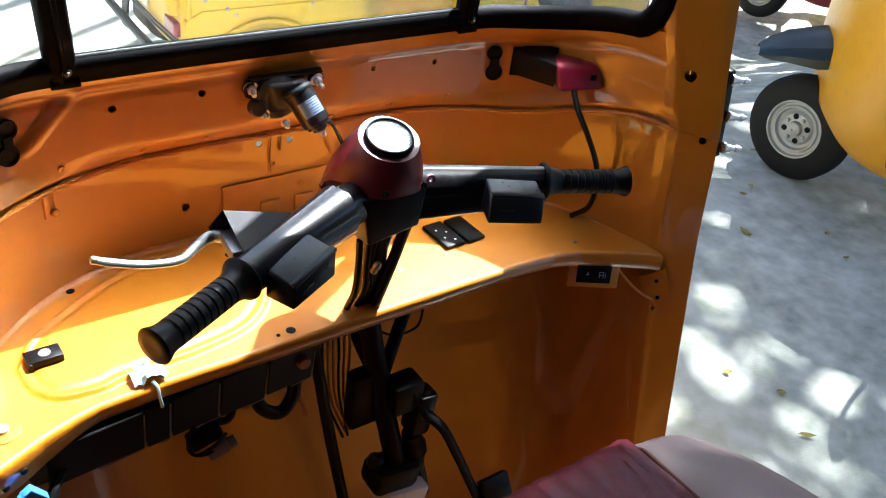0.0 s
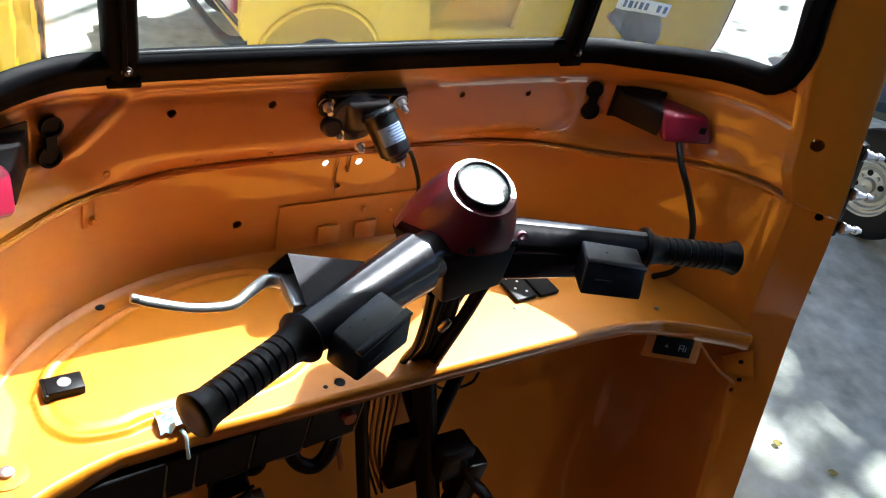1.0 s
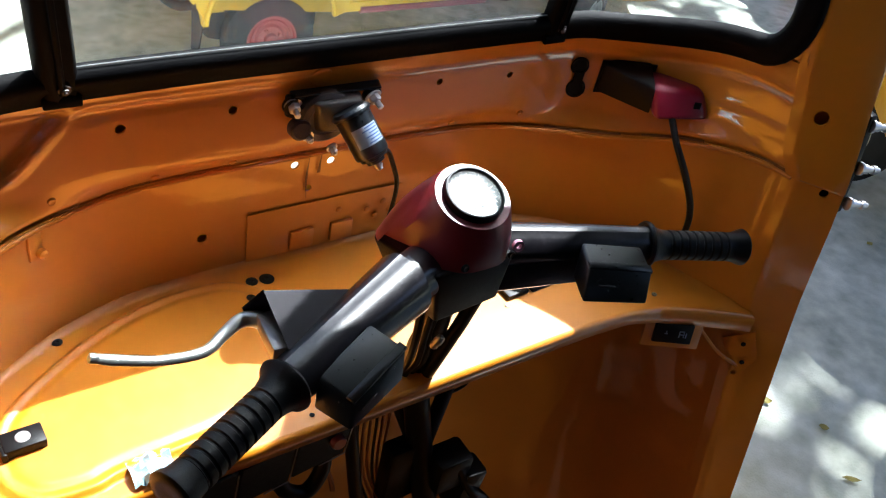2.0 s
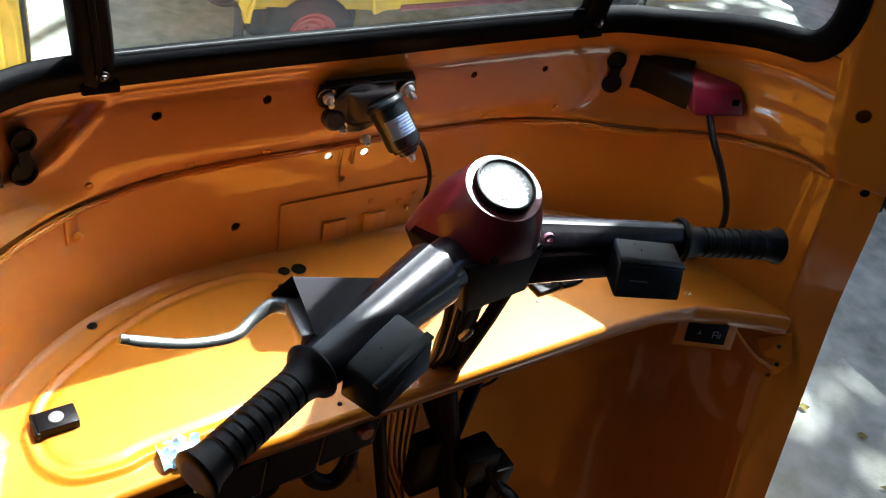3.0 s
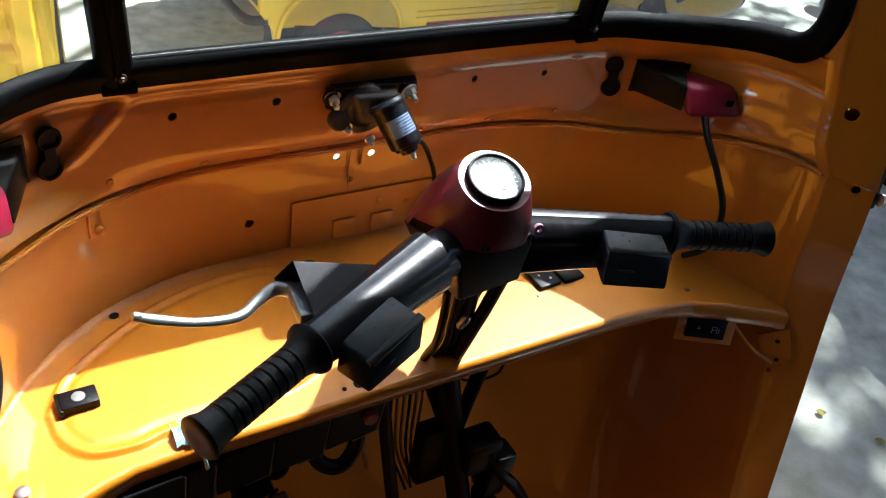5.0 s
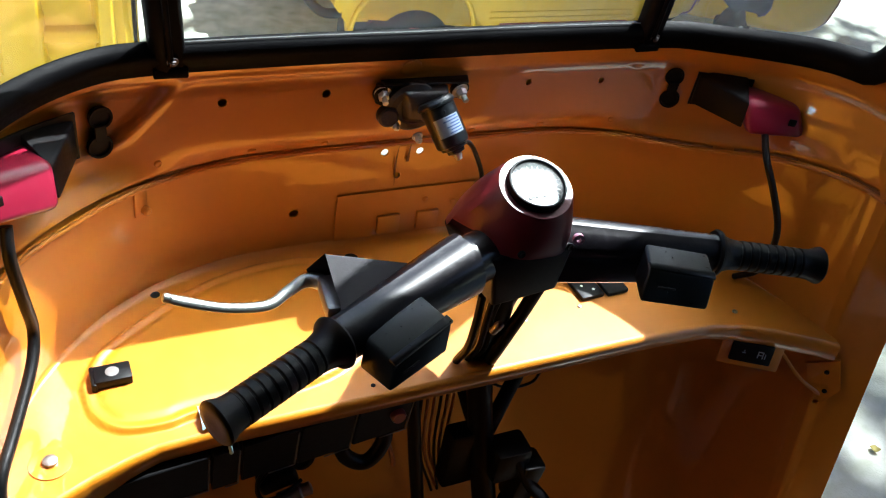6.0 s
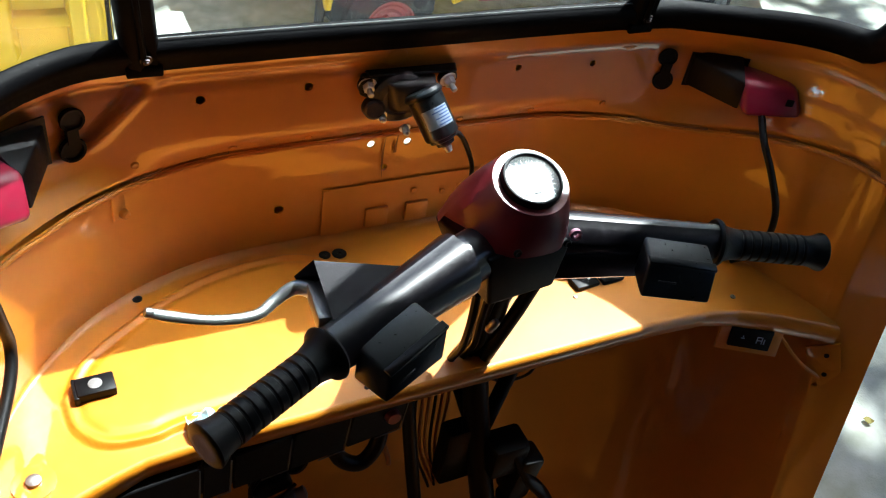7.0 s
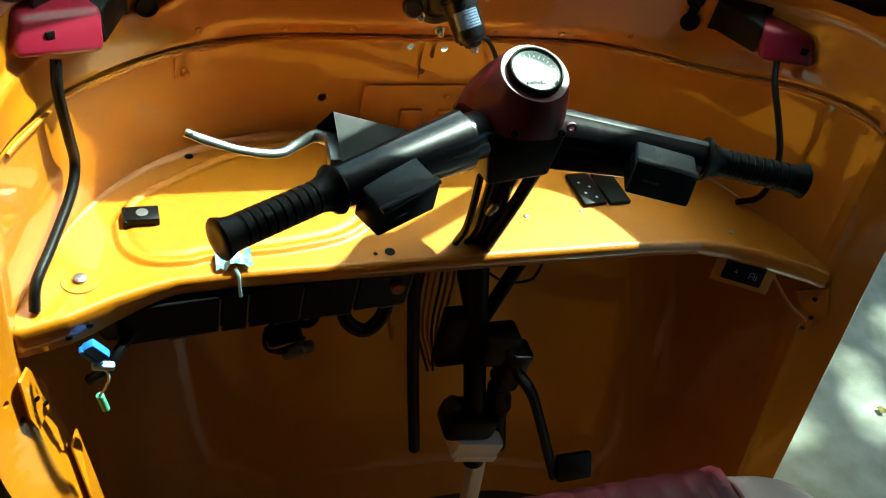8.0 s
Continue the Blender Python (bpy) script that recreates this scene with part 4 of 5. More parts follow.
# ---- indicator lamps on the curved corners ----
for sg in (-1, 1):
    lamp = thing("indicator_lamp", "crimson and black indicator lamp housing on the curved corner panel", "lamp", "indicator lamps")
    fl = lambda x, y, z: (sg * x, y, z)
    c = Vector((0.427, -0.108, 0.913))
    L = 0.100 if sg < 0 else 0.080
    d, n = (Vector((0.86, -0.51, 0)), Vector((0.51, 0.86, 0))) if sg < 0 else (Vector((0.89, -0.456, 0)), Vector((0.456, 0.89, 0)))
    bm = B()
    up, rise = (0.020, 0.015) if sg < 0 else (0.009, 0.0)
    lo = [c + d * a + n * b + Vector((0, -0.014, -0.024 + up * a / L)) for a, b in ((0, 0), (L, 0), (L, 0.055), (0, 0.055))]
    hi = [c + d * a + n * b + Vector((0, 0.008, 0.019 + rise * a / L)) for a, b in ((0.001, 0), (L - 0.004, 0), (L - 0.004, 0.050), (0.001, 0.050))]
    hexa(bm, [fl(*p) for p in lo], [fl(*p) for p in hi], 0.009, 4)
    part("cover", bm, M_MAGENTA, lamp, "crimson plastic cover")
    bm = B()
    q = c + d * 0.062 + Vector((0, -0.0035, 0.009 if sg < 0 else 0.002))
    box(bm, fl(*q), (0.010, 0.003, 0.010), frame_of(fl(*d)), 0.001)
    part("slot", bm, M_SLOTDARK, lamp)
    bm = B()
    a0 = [wall_at(0.592, 0.882, -0.004), wall_at(0.592, 0.930, -0.004), wall_at(0.592, 0.928, 0.012), wall_at(0.592, 0.884, 0.012)]
    e0 = [c + d * 0.004 + n * 0.052 + Vector((0, 0, -0.026)), c + d * 0.004 + n * 0.052 + Vector((0, 0, 0.032)), c + d * 0.002 + n * 0.006 + Vector((0, 0, 0.015)), c + d * 0.002 + n * 0.000 + Vector((0, 0, -0.021))]
    hexa(bm, [fl(*p) for p in a0], [fl(*p) for p in e0], 0.003, 2)
    part("housing", bm, M_BLACK, lamp, "black rubber housing")
    bm = B()
    sheet(bm, [[fl(*wall_at(s, z, 0.0075)) for s in lin(0.588, 0.80 if sg < 0 else 0.70, 12)] for z in ((0.880, 0.90, 0.92, 0.936) if sg < 0 else (0.880, 0.90, 0.915, 0.930))], 0.003)
    part("backing_pad", bm, M_RUBBER, lamp, "black rubber backing pad")
    bm = B()
    if sg > 0:
        pts = [(0.455, -0.128, 0.892), (0.440, -0.160, 0.875), (0.445, -0.190, 0.840), (0.464, -0.206, 0.790), (0.480, -0.203, 0.740), (0.490, -0.188, 0.690), (0.478, -0.165, 0.662)]
    else:
        pts = [(-0.478, -0.140, 0.892), (-0.479, -0.152, 0.86), (-0.474, -0.150, 0.80), (-0.472, -0.140, 0.755), (-0.478, -0.165, 0.73), (-0.50, -0.225, 0.705), (-0.516, -0.268, 0.690), (-0.520, -0.285, 0.664)]
    tube(bm, spline(pts, 6), 0.0062 if sg < 0 else 0.0048, 10)
    part("cable", bm, M_RUBBER, lamp, "black sheathed cable")

# keyhole-shaped rubber grommets, their openings filled with black
for sg in (-1, 1):
    bm = B()
    for s, z, r in ((0.548, 0.884, 0.0145), (0.543, 0.919, 0.0135)):
        s, p = sg * s, None
        lathe(bm, [(0.002, r * 0.9), (0.0065, r * 0.85), (0.0065, r * 0.2)], wall_at(s, z), inward(s, z), 16)
        lathe(bm, [(0.004, r * 0.88), (0.0072, r), (0.0095, r * 0.95), (0.009, r * 0.78), (0.004, r * 0.74)], wall_at(s, z), inward(s, z), 20, cap=False)
    hexa(bm, [wall_at(sg * 0.537, 0.893, 0.004), wall_at(sg * 0.556, 0.893, 0.004), wall_at(sg * 0.556, 0.893, 0.010), wall_at(sg * 0.537, 0.893, 0.010)],
         [wall_at(sg * 0.537, 0.910, 0.004), wall_at(sg * 0.556, 0.910, 0.004), wall_at(sg * 0.556, 0.910, 0.010), wall_at(sg * 0.537, 0.910, 0.010)])
    tagged(part("grommet", bm, M_SLOTDARK), "black rubber grommet of two joined rings", "grommet", "grommets")

# ---- things on the shelf ----
lock = thing("lid_latch", "small black latch block with a grey oval badge on the shelf", "latch")
bm = B()
R = frame_of((0.037, 0.001, 0))
box(bm, (-0.402, -0.145, SHELF + 0.0115), (0.040, 0.026, 0.013), R, 0.002)
box(bm, (-0.4225, -0.145, SHELF + 0.010), (0.006, 0.030, 0.012), R, 0.002)
part("block", bm, M_BLACK, lock)
bm = B()
lathe(bm, [(0, 0.0075), (0.0006, 0.0072), (0.0008, 0.004)], (-0.402, -0.145, SHELF + 0.018), (0, 0, 1), 24)
part("badge", bm, M_STEEL, lock, "grey oval badge")
pad = thing("switch_pads", "two flat black switch plates with small pale marks on the shelf", "switch plate")
for cx, w in ((0.230, 0.038), (0.272, 0.036)):
    bm = B()
    box(bm, (cx, -0.122, SHELF + 0.004), (w, 0.070, 0.007), Matrix.Rotation(radians(3), 3, "Z"), 0.002)
    pl = part("plate", bm, M_BLACK, pad)
    for ox, oy in (((-0.008, 0.012), (0.006, 0.002), (-0.006, -0.012), (0.008, -0.022)) if cx < 0.25 else ()):
        bm = B()
        lathe(bm, [(0, 0.0022), (0.0004, 0.002)], (cx + ox, -0.122 + oy, SHELF + 0.0076), (0, 0, 1), 10)
        part("mark", bm, M_CARD, pl)
bm = B()
random.seed(7)
g = [[Vector((-0.322 + 0.044 * i / 8, -0.208 - 0.033 * j / 6, SHELF + 0.007 + random.uniform(-0.005, 0.006) + (0.004 if 2 < i < 6 else 0))) for i in range(9)] for j in range(7)]
sheet(bm, g, 0.0004)
tube(bm, spline([(-0.300, -0.240, SHELF + 0.005), (-0.296, -0.2465, SHELF - 0.002), (-0.295, -0.250, SHELF - 0.018), (-0.293, -0.2505, SHELF - 0.034)], 6), [0.0028, 0.0022, 0.0020, 0.0026], 7)
tagged(part("foil_scrap", bm, M_FOIL), "crumpled pale blue foil scrap on the shelf edge", "foil scrap")

# ---- black tray and wiring under the shelf ----
tray = thing("glove_tray", "shallow black glove tray with panels hanging under the dash shelf", "glove box")
bm = B()
hexa(bm, [(-0.455, -0.250, 0.560), (-0.056, -0.212, 0.543), (-0.056, -0.02, 0.560), (-0.44, -0.10, 0.575)],
     [(-0.475, -0.262, 0.622), (-0.056, -0.222, 0.634), (-0.056, -0.02, 0.634), (-0.47, -0.12, 0.634)], 0.006, 2)
part("body", bm, M_BLACK, tray)
for x0, x1, zb in ((-0.440, -0.318, 0.556), (-0.314, -0.283, 0.553), (-0.279, -0.213, 0.553), (-0.209, -0.140, 0.550), (-0.136, -0.062, 0.552)):
    bm = B()
    ya, yb = -0.2175 - 0.0955 * (-x0 - 0.056), -0.2175 - 0.0955 * (-x1 - 0.056)
    hexa(bm, [(x0, ya - 0.001, zb), (x1, yb - 0.001, zb), (x1, yb + 0.004, zb), (x0, ya + 0.004, zb)],
         [(x0, ya - 0.011, 0.630), (x1, yb - 0.011, 0.630), (x1, yb, 0.630), (x0, ya, 0.630)], 0.0015, 1)
    pn = part("panel", bm, M_BLACK, tray)
    bm = B()
    # steel tube draws the light along each panel's rim
    tube(bm, [(x1, yb - 0.0118, 0.626), (x1, yb - 0.0022, zb + 0.001), (x1 - 0.5 * (x1 - x0), 0.5 * (ya + yb) - 0.0022, zb)], 0.0009, 6)
    part("lit_edge", bm, M_STEEL, pn, "thin steel line drawn for the panel's lit edge")
bm = B()
lathe(bm, [(0, 0.010), (0.006, 0.010), (0.009, 0.008), (0.009, 0.002)], (-0.082, -0.228, 0.598), (0, -1, 0.1), 18)
part("knob", bm, M_RED, tray, "round red push knob")


def hanging(name, label, category, pts, r, material, seg=8, flat=1.0):
    b = B()
    tube(b, spline(pts, 6), r, seg, flat)
    return tagged(part(name, b, material), label, category)


hanging("hose", "black corrugated hose loop under the tray", "hose", [(-0.15, -0.20, 0.56), (-0.140, -0.215, 0.520), (-0.112, -0.222, 0.505), (-0.088, -0.215, 0.53), (-0.083, -0.20, 0.575)], 0.0105, M_RUBBER, 12)
hanging("cable_loop", "black cable loop under the tray", "cable", [(-0.225, -0.20, 0.56), (-0.205, -0.215, 0.525), (-0.186, -0.215, 0.53), (-0.18, -0.20, 0.565)], 0.006, M_RUBBER)
conn = thing("relay", "black relay with a grey capsule and looped wires under the tray", "relay")
bm = B()
box(bm, (-0.228, -0.216, 0.508), (0.050, 0.022, 0.030), Matrix.Rotation(radians(-16), 3, "Y"), 0.006, 3)
part("block", bm, M_BLACK, conn)
bm = B()
lathe(bm, [(0, 0.006), (0.002, 0.010), (0.030, 0.0105), (0.032, 0.0085), (0.044, 0.0085), (0.046, 0.004)], (-0.232, -0.236, 0.487), (1, 0, 0.30), 16)
part("capsule", bm, M_STEEL, conn, "dull grey capsule")
for off in (0.0, 0.009):
    bm = B()
    tube(bm, spline([(-0.200, -0.228, 0.500 + off), (-0.226, -0.240, 0.496 + off), (-0.250, -0.234, 0.496), (-0.256, -0.226, 0.512 + off), (-0.240, -0.218, 0.530 + off), (-0.215, -0.210, 0.556)], 6), 0.0026, 7)
    part("wire", bm, M_RUBBER, conn)
hanging("rod", "long black sleeved rod hanging under the shelf", "rod", [(-0.056, -0.185, 0.64), (-0.048, -0.20, 0.585), (-0.030, -0.225, 0.43), (-0.005, -0.26, 0.24)], 0.0095, M_RUBBER, 12)
for i in range(6):
    x = -0.030 + 0.0075 * i
    hanging("wire", "thin orange-brown wire hanging under the shelf", "wire", [(x, -0.195, 0.635), (x - 0.004 + 0.002 * i, -0.20, 0.57), (x + 0.003, -0.208, 0.48), (0.004 + 0.003 * i, -0.215, 0.385 + 0.012 * (i % 3))], 0.0022, M_WIRE if i % 3 else M_RUBBER, 6)["group"] = "wiring loom"
hanging("wire", "thin orange-brown wire hanging under the shelf", "wire", [(-0.075, -0.205, 0.60), (-0.082, -0.212, 0.54), (-0.070, -0.214, 0.49), (-0.066, -0.214, 0.47)], 0.0035, M_WIRE, 6)
hanging("wire", "thin dark wire with a hooked end below the shelf", "wire", [(0.07, -0.17, 0.56), (0.11, -0.178, 0.535), (0.148, -0.18, 0.535), (0.160, -0.18, 0.552), (0.162, -0.178, 0.59), (0.152, -0.176, 0.595)], 0.0022, M_RUBBER, 6)
hanging("brace", "black brace from the shelf to the steering tube", "brace", [(0.155, -0.16, 0.625), (0.11, -0.19, 0.56), (0.06, -0.225, 0.49)], 0.011, M_BLACK, 10)
hanging("brace", "black brace from the shelf to the steering tube", "brace", [(0.02, -0.15, 0.63), (0.035, -0.19, 0.56), (0.055, -0.225, 0.49)], 0.009, M_BLACK, 10)

mount = thing("pedal_bracket", "black steel bracket with master cylinder and brake pedal under the dash", "brake pedal")
bm = B()
box(bm, (0.030, -0.225, 0.475), (0.055, 0.03, 0.11), None, 0.006)
part("bracket", bm, M_BLACK, mount)
bm = B()
box(bm, (0.085, -0.255, 0.485), (0.055, 0.045, 0.060), None, 0.008)
part("cylinder_head", bm, M_BLACK, mount)
bm = B()
box(bm, (0.112, -0.268, 0.445), (0.036, 0.04, 0.085), Matrix.Rotation(radians(8), 3, "Y"), 0.007)
part("pivot_block", bm, M_BLACK, mount)
bm = B()
lathe(bm, [(0, 0.016), (0.02, 0.018), (0.03, 0.022), (0.038, 0.020), (0.046, 0.022), (0.054, 0.018), (0.08, 0.013), (0.16, 0.013)], (0.100, -0.27, 0.40), (0.22, -0.05, -0.95), 18)
part("cylinder", bm, M_BLACK, mount)
bm = B()
tube(bm, spline([(0.092, -0.268, 0.50), (0.112, -0.285, 0.455), (0.140, -0.302, 0.418), (0.165, -0.320, 0.36), (0.190, -0.338, 0.295), (0.210, -0.350, 0.245)], 6), 0.0105, 12, 0.7)
part("pedal_arm", bm, M_BLACK, mount)
bm = B()
box(bm, (0.238, -0.352, 0.268), (0.062, 0.016, 0.046), Matrix.Rotation(radians(-35), 3, "X"), 0.005)
part("pedal_pad", bm, M_RUBBER, mount, "black rubber pedal pad")
bm = B()
lathe(bm, [(-0.012, 0.006), (-0.008, 0.013), (0.004, 0.015), (0.014, 0.010)], (0.034, -0.272, 0.368), (-0.6, -0.4, 0.6), 14)
part("knob", bm, M_RUBBER, mount)
bm = B()
box(bm, (0.062, -0.278, 0.335), (0.085, 0.06, 0.05), Matrix.Rotation(radians(10), 3, "Y"), 0.012)
part("clamp", bm, M_BLACK, mount)
cup = thing("white_bracket", "white plastic reservoir block on a leg standing on the cab floor", "reservoir")
bm = B()
box(bm, (0.078, -0.285, 0.290), (0.086, 0.058, 0.038), Matrix.Rotation(radians(14), 3, "Y"), 0.007)
box(bm, (0.080, -0.287, 0.266), (0.078, 0.052, 0.016), Matrix.Rotation(radians(14), 3, "Y"), 0.004)
part("block", bm, M_WHITE, cup)
bm = B()
box(bm, (0.109, -0.287, 0.130), (0.024, 0.03, 0.27), Matrix.Rotation(radians(-6), 3, "Y"), 0.004)
part("leg", bm, M_WHITE, cup)
# rocker switch under the right end of the shelf
sw = thing("fuel_gauge_switch", "small painted panel with a black rocker switch and pump symbol", "switch")
d = Vector((0.058, -0.033, 0)).normalized()
nn = Vector((-0.45, -0.85, 0.25)).normalized()
zz = nn.cross(d)
if zz.z < 0:
    zz = -zz
Rm = Matrix((d, zz.cross(d), zz)).transposed()
C = Vector((0.446, -0.274, 0.617))
bm = B()
box(bm, C + Vector((0, 0, 0.004)) - nn * 0.003, (0.090, 0.005, 0.058), Rm, 0.002)
part("panel", bm, M_ORANGE, sw)
bm = B()
box(bm, C, (0.060, 0.010, 0.032), Rm, 0.002)
rocker = part("rocker", bm, M_BLACK, sw)
for sx, sz, w, h in ((0.0085, 0.0, 0.0012, 0.010), (0.0155, 0.0, 0.0012, 0.010), (0.012, 0.005, 0.008, 0.0012), (0.012, 0.0, 0.006, 0.0012), (0.019, -0.001, 0.0014, 0.008), (-0.012, 0.0, 0.005, 0.0012), (-0.012, 0.003, 0.0012, 0.003)):
    bm = B()
    box(bm, C + nn * 0.0056 + d * sx + zz * sz, (w, 0.0008, h), Rm)
    part("symbol", bm, M_SILVER, rocker)
# folded gusset and thin stay between the shelf end and the door post
gs = thing("gusset", "painted sheet-metal gusset with dark hole discs under the shelf end", "bracket")
gp = [Vector(q) + Vector((-0.004, -0.005, 0)) for q in ((0.539, -0.298, 0.602), (0.556, -0.331, 0.637), (0.564, -0.350, 0.594), (0.554, -0.341, 0.558), (0.543, -0.312, 0.578))]
bm = B()
loft(bm, [gp, [q + Vector((-0.0028, -0.0022, 0)) for q in gp]])
part("plate", bm, M_ORANGE, gs, smooth=False)
# black discs, not bolts: they paint the shade of the plate's holes
for q in ((0.549, -0.326, 0.612), (0.552, -0.336, 0.582)):
    bm = B()
    lathe(bm, [(0, 0.0038), (0.0015, 0.0036), (0.0018, 0.0015)], Vector(q) + Vector((-0.0085, -0.0085, 0)), (-0.7, -0.7, 0), 12)
    part("bolt", bm, M_SLOTDARK, gs)
gs = thing("gusset", "sunlit painted gusset with dark hole discs beside the dash shelf corner", "bracket")
gp = [Vector(q) + Vector((0.006, -0.004, 0)) for q in ((-0.548, -0.330, 0.606), (-0.541, -0.310, 0.606), (-0.534, -0.298, 0.572), (-0.528, -0.292, 0.550), (-0.527, -0.296, 0.521), (-0.537, -0.340, 0.530), (-0.543, -0.342, 0.555))]
bm = B()
loft(bm, [gp, [q + Vector((0.0028, -0.0022, 0)) for q in gp]])
part("plate", bm, M_ORANGE, gs, smooth=False)
# this plate's holes are likewise painted dark as discs
for q in ((-0.538, -0.320, 0.565), (-0.532, -0.308, 0.540)):
    bm = B()
    lathe(bm, [(0, 0.0038), (0.0015, 0.0036), (0.0018, 0.0015)], Vector(q) + Vector((0.010, -0.008, 0)), (0.7, -0.7, 0), 12)
    part("bolt", bm, M_SLOTDARK, gs)
bm = B()
fp = [Vector(q) + Vector((0.008, -0.004, 0)) for q in ((-0.511, -0.316, 0.452), (-0.505, -0.296, 0.462), (-0.482, -0.320, 0.330), (-0.470, -0.330, 0.22), (-0.482, -0.352, 0.22), (-0.494, -0.350, 0.384))]
loft(bm, [fp, [q + Vector((0.0026, -0.0015, 0)) for q in fp]])
tagged(part("flange_strip", bm, M_ORANGE, smooth=False), "painted flange strip on the inner door post", "flange")
hanging("stay", "thin painted stay from the switch panel to the door post", "stay", [(0.486, -0.290, 0.624), (0.520, -0.316, 0.585), (0.550, -0.342, 0.566)], 0.0028, M_ORANGE, 8)
# blue connector with a green capsule on the left
cn = thing("wire_connector", "blue wire connector with a dangling green sleeve", "connector")
bm = B()
box(bm, (-0.462, -0.300, 0.606), (0.016, 0.012, 0.030), Matrix.Rotation(radians(-35), 3, "Y"), 0.002)
box(bm, (-0.470, -0.302, 0.602), (0.006, 0.010, 0.028), Matrix.Rotation(radians(-35), 3, "Y"), 0.0015)
part("plug", bm, M_BLUE, cn)
bm = B()
box(bm, (-0.456, -0.302, 0.580), (0.026, 0.010, 0.010), Matrix.Rotation(radians(12), 3, "Y"), 0.003)
part("tape", bm, M_FOIL, cn)
bm = B()
tube(bm, spline([(-0.456, -0.302, 0.578), (-0.451, -0.303, 0.561), (-0.456, -0.302, 0.539), (-0.464, -0.301, 0.524)], 6), 0.0016, 6)
part("wire", bm, M_CARD, cn)
bm = B()
lathe(bm, [(0, 0.003), (0.001, 0.0048), (0.030, 0.0048), (0.031, 0.003)], (-0.464, -0.301, 0.525), (0.18, 0, -1), 12)
part("sleeve", bm, M_GREEN, cn)
hanging("cable", "black cable behind the blue connector", "cable", [(-0.41, -0.24, 0.58), (-0.435, -0.27, 0.575), (-0.452, -0.285, 0.555), (-0.475, -0.285, 0.535)], 0.007, M_RUBBER)

# hinge bracket with studs at the right door edge
hg = thing("hinge_bracket", "black hinge bracket with three shiny studs on the door post edge", "hinge")
bm = B()
hexa(bm, [(0.583, -0.338, 0.848), (0.597, -0.338, 0.848), (0.597, -0.298, 0.842), (0.583, -0.298, 0.842)],
     [(0.583, -0.318, 0.986), (0.597, -0.318, 0.986), (0.597, -0.278, 0.992), (0.583, -0.278, 0.992)], 0.002)
part("plate", bm, M_BLACK, hg)
for y, z in ((-0.318, 0.972), (-0.332, 0.916), (-0.342, 0.866)):
    bm = B()
    d = Vector((0.95, -0.35, -0.08)).normalized()
    p = Vector((0.590, y, z))
    lathe(bm, [(0, 0.009), (0.004, 0.009), (0.005, 0.0065), (0.013, 0.0065), (0.014, 0.0045), (0.022, 0.0045), (0.0225, 0.006), (0.028, 0.006), (0.029, 0.004), (0.034, 0.0035)], p, d, 14)
    part("stud", bm, M_CHROME, hg, "shiny grooved stud")

# ---- driver's seat ----
seat = thing("driver_seat", "maroon ribbed vinyl driver seat with a pale pinkish bolster", "seat")
bm = B()
rows = []
for y, dz in ((-0.575, -0.16), (-0.557, -0.10), (-0.552, -0.045), (-0.556, -0.018), (-0.570, -0.004), (-0.595, 0.0), (-0.65, 0.004), (-0.75, 0.006), (-0.90, 0.002), (-1.0, -0.01), (-1.02, -0.10)):
    row = []
    for x in lin(-0.46, 0.242, 200):
        pl = abs(math.sin(math.pi * (x + 0.46) / 0.036)) ** 0.6
        row.append((x + max(0, -0.56 - y) * 0.0, y, 0.600 + dz - 0.005 * (1 - pl) * (1 if dz > -0.06 else 0.3)))
    rows.append(row)
sheet(bm, rows)
part("cushion", bm, M_MAROON, seat, "ribbed maroon vinyl cushion", sharp=80)
bm = B()
curve = spline([(0.242, -0.552, 0), (0.29, -0.565, 0), (0.335, -0.592, 0), (0.372, -0.64, 0), (0.398, -0.69, 0), (0.425, -0.78, 0), (0.44, -0.88, 0), (0.445, -1.0, 0)], 5)


def seat_drop(y):
    """How far the seat's rounded front edge falls below its top."""
    return -0.055 * max(0.0, (y + 0.605) / 0.05) ** 2


inner = [Vector((0.244 + 0.006 * k, -0.556 - 0.444 * k, 0)) for k in lin(0, 1, len(curve))]
rows = []
for a, b in zip(inner, curve):
    e = (b - a)
    row = [a + Vector((0, 0, 0.597 + seat_drop(a.y)))]
    for k, dz in ((0.15, 0.605), (0.5, 0.603), (0.82, 0.597), (0.95, 0.586), (1.0, 0.569)):
        q = a + e * k
        row.append(q + Vector((0, 0, dz + seat_drop(q.y))))
    rows.append(row)
sheet(bm, rows)
part("bolster", bm, M_PINK, seat, "pale pinkish vinyl side bolster", sharp=80)
# unseen side coloured dark so that little light reflects in the door post
bm = B()
sheet(bm, [[a.lerp(b, k) + Vector((0, 0, dz + seat_drop(b.y))) for k, dz in ((1.0, 0.569), (0.995, 0.54), (0.985, 0.50), (0.95, 0.43))] for a, b in zip(inner, curve)])
part("skirt", bm, M_MAROON, seat, "maroon side below the piping, coloured dark to dim its reflection", sharp=80)
bm = B()
tube(bm, [(0.2055, -0.556 - 0.44 * k, 0.6015 + seat_drop(-0.556 - 0.44 * k)) for k in lin(0, 1, 40)], 0.0012, 6)
part("seam", bm, M_PIPING, seat)
bm = B()
tube(bm, [(0.242 + 0.007 * k, -0.551 - 0.45 * k, 0.601 + 0.004 * math.sin(3 * k) + seat_drop(-0.551 - 0.45 * k)) for k in lin(0, 1, 40)], 0.0028, 8)
tube(bm, [p + Vector((0, 0, 0.571 + seat_drop(p.y))) for p in curve], 0.0026, 8)
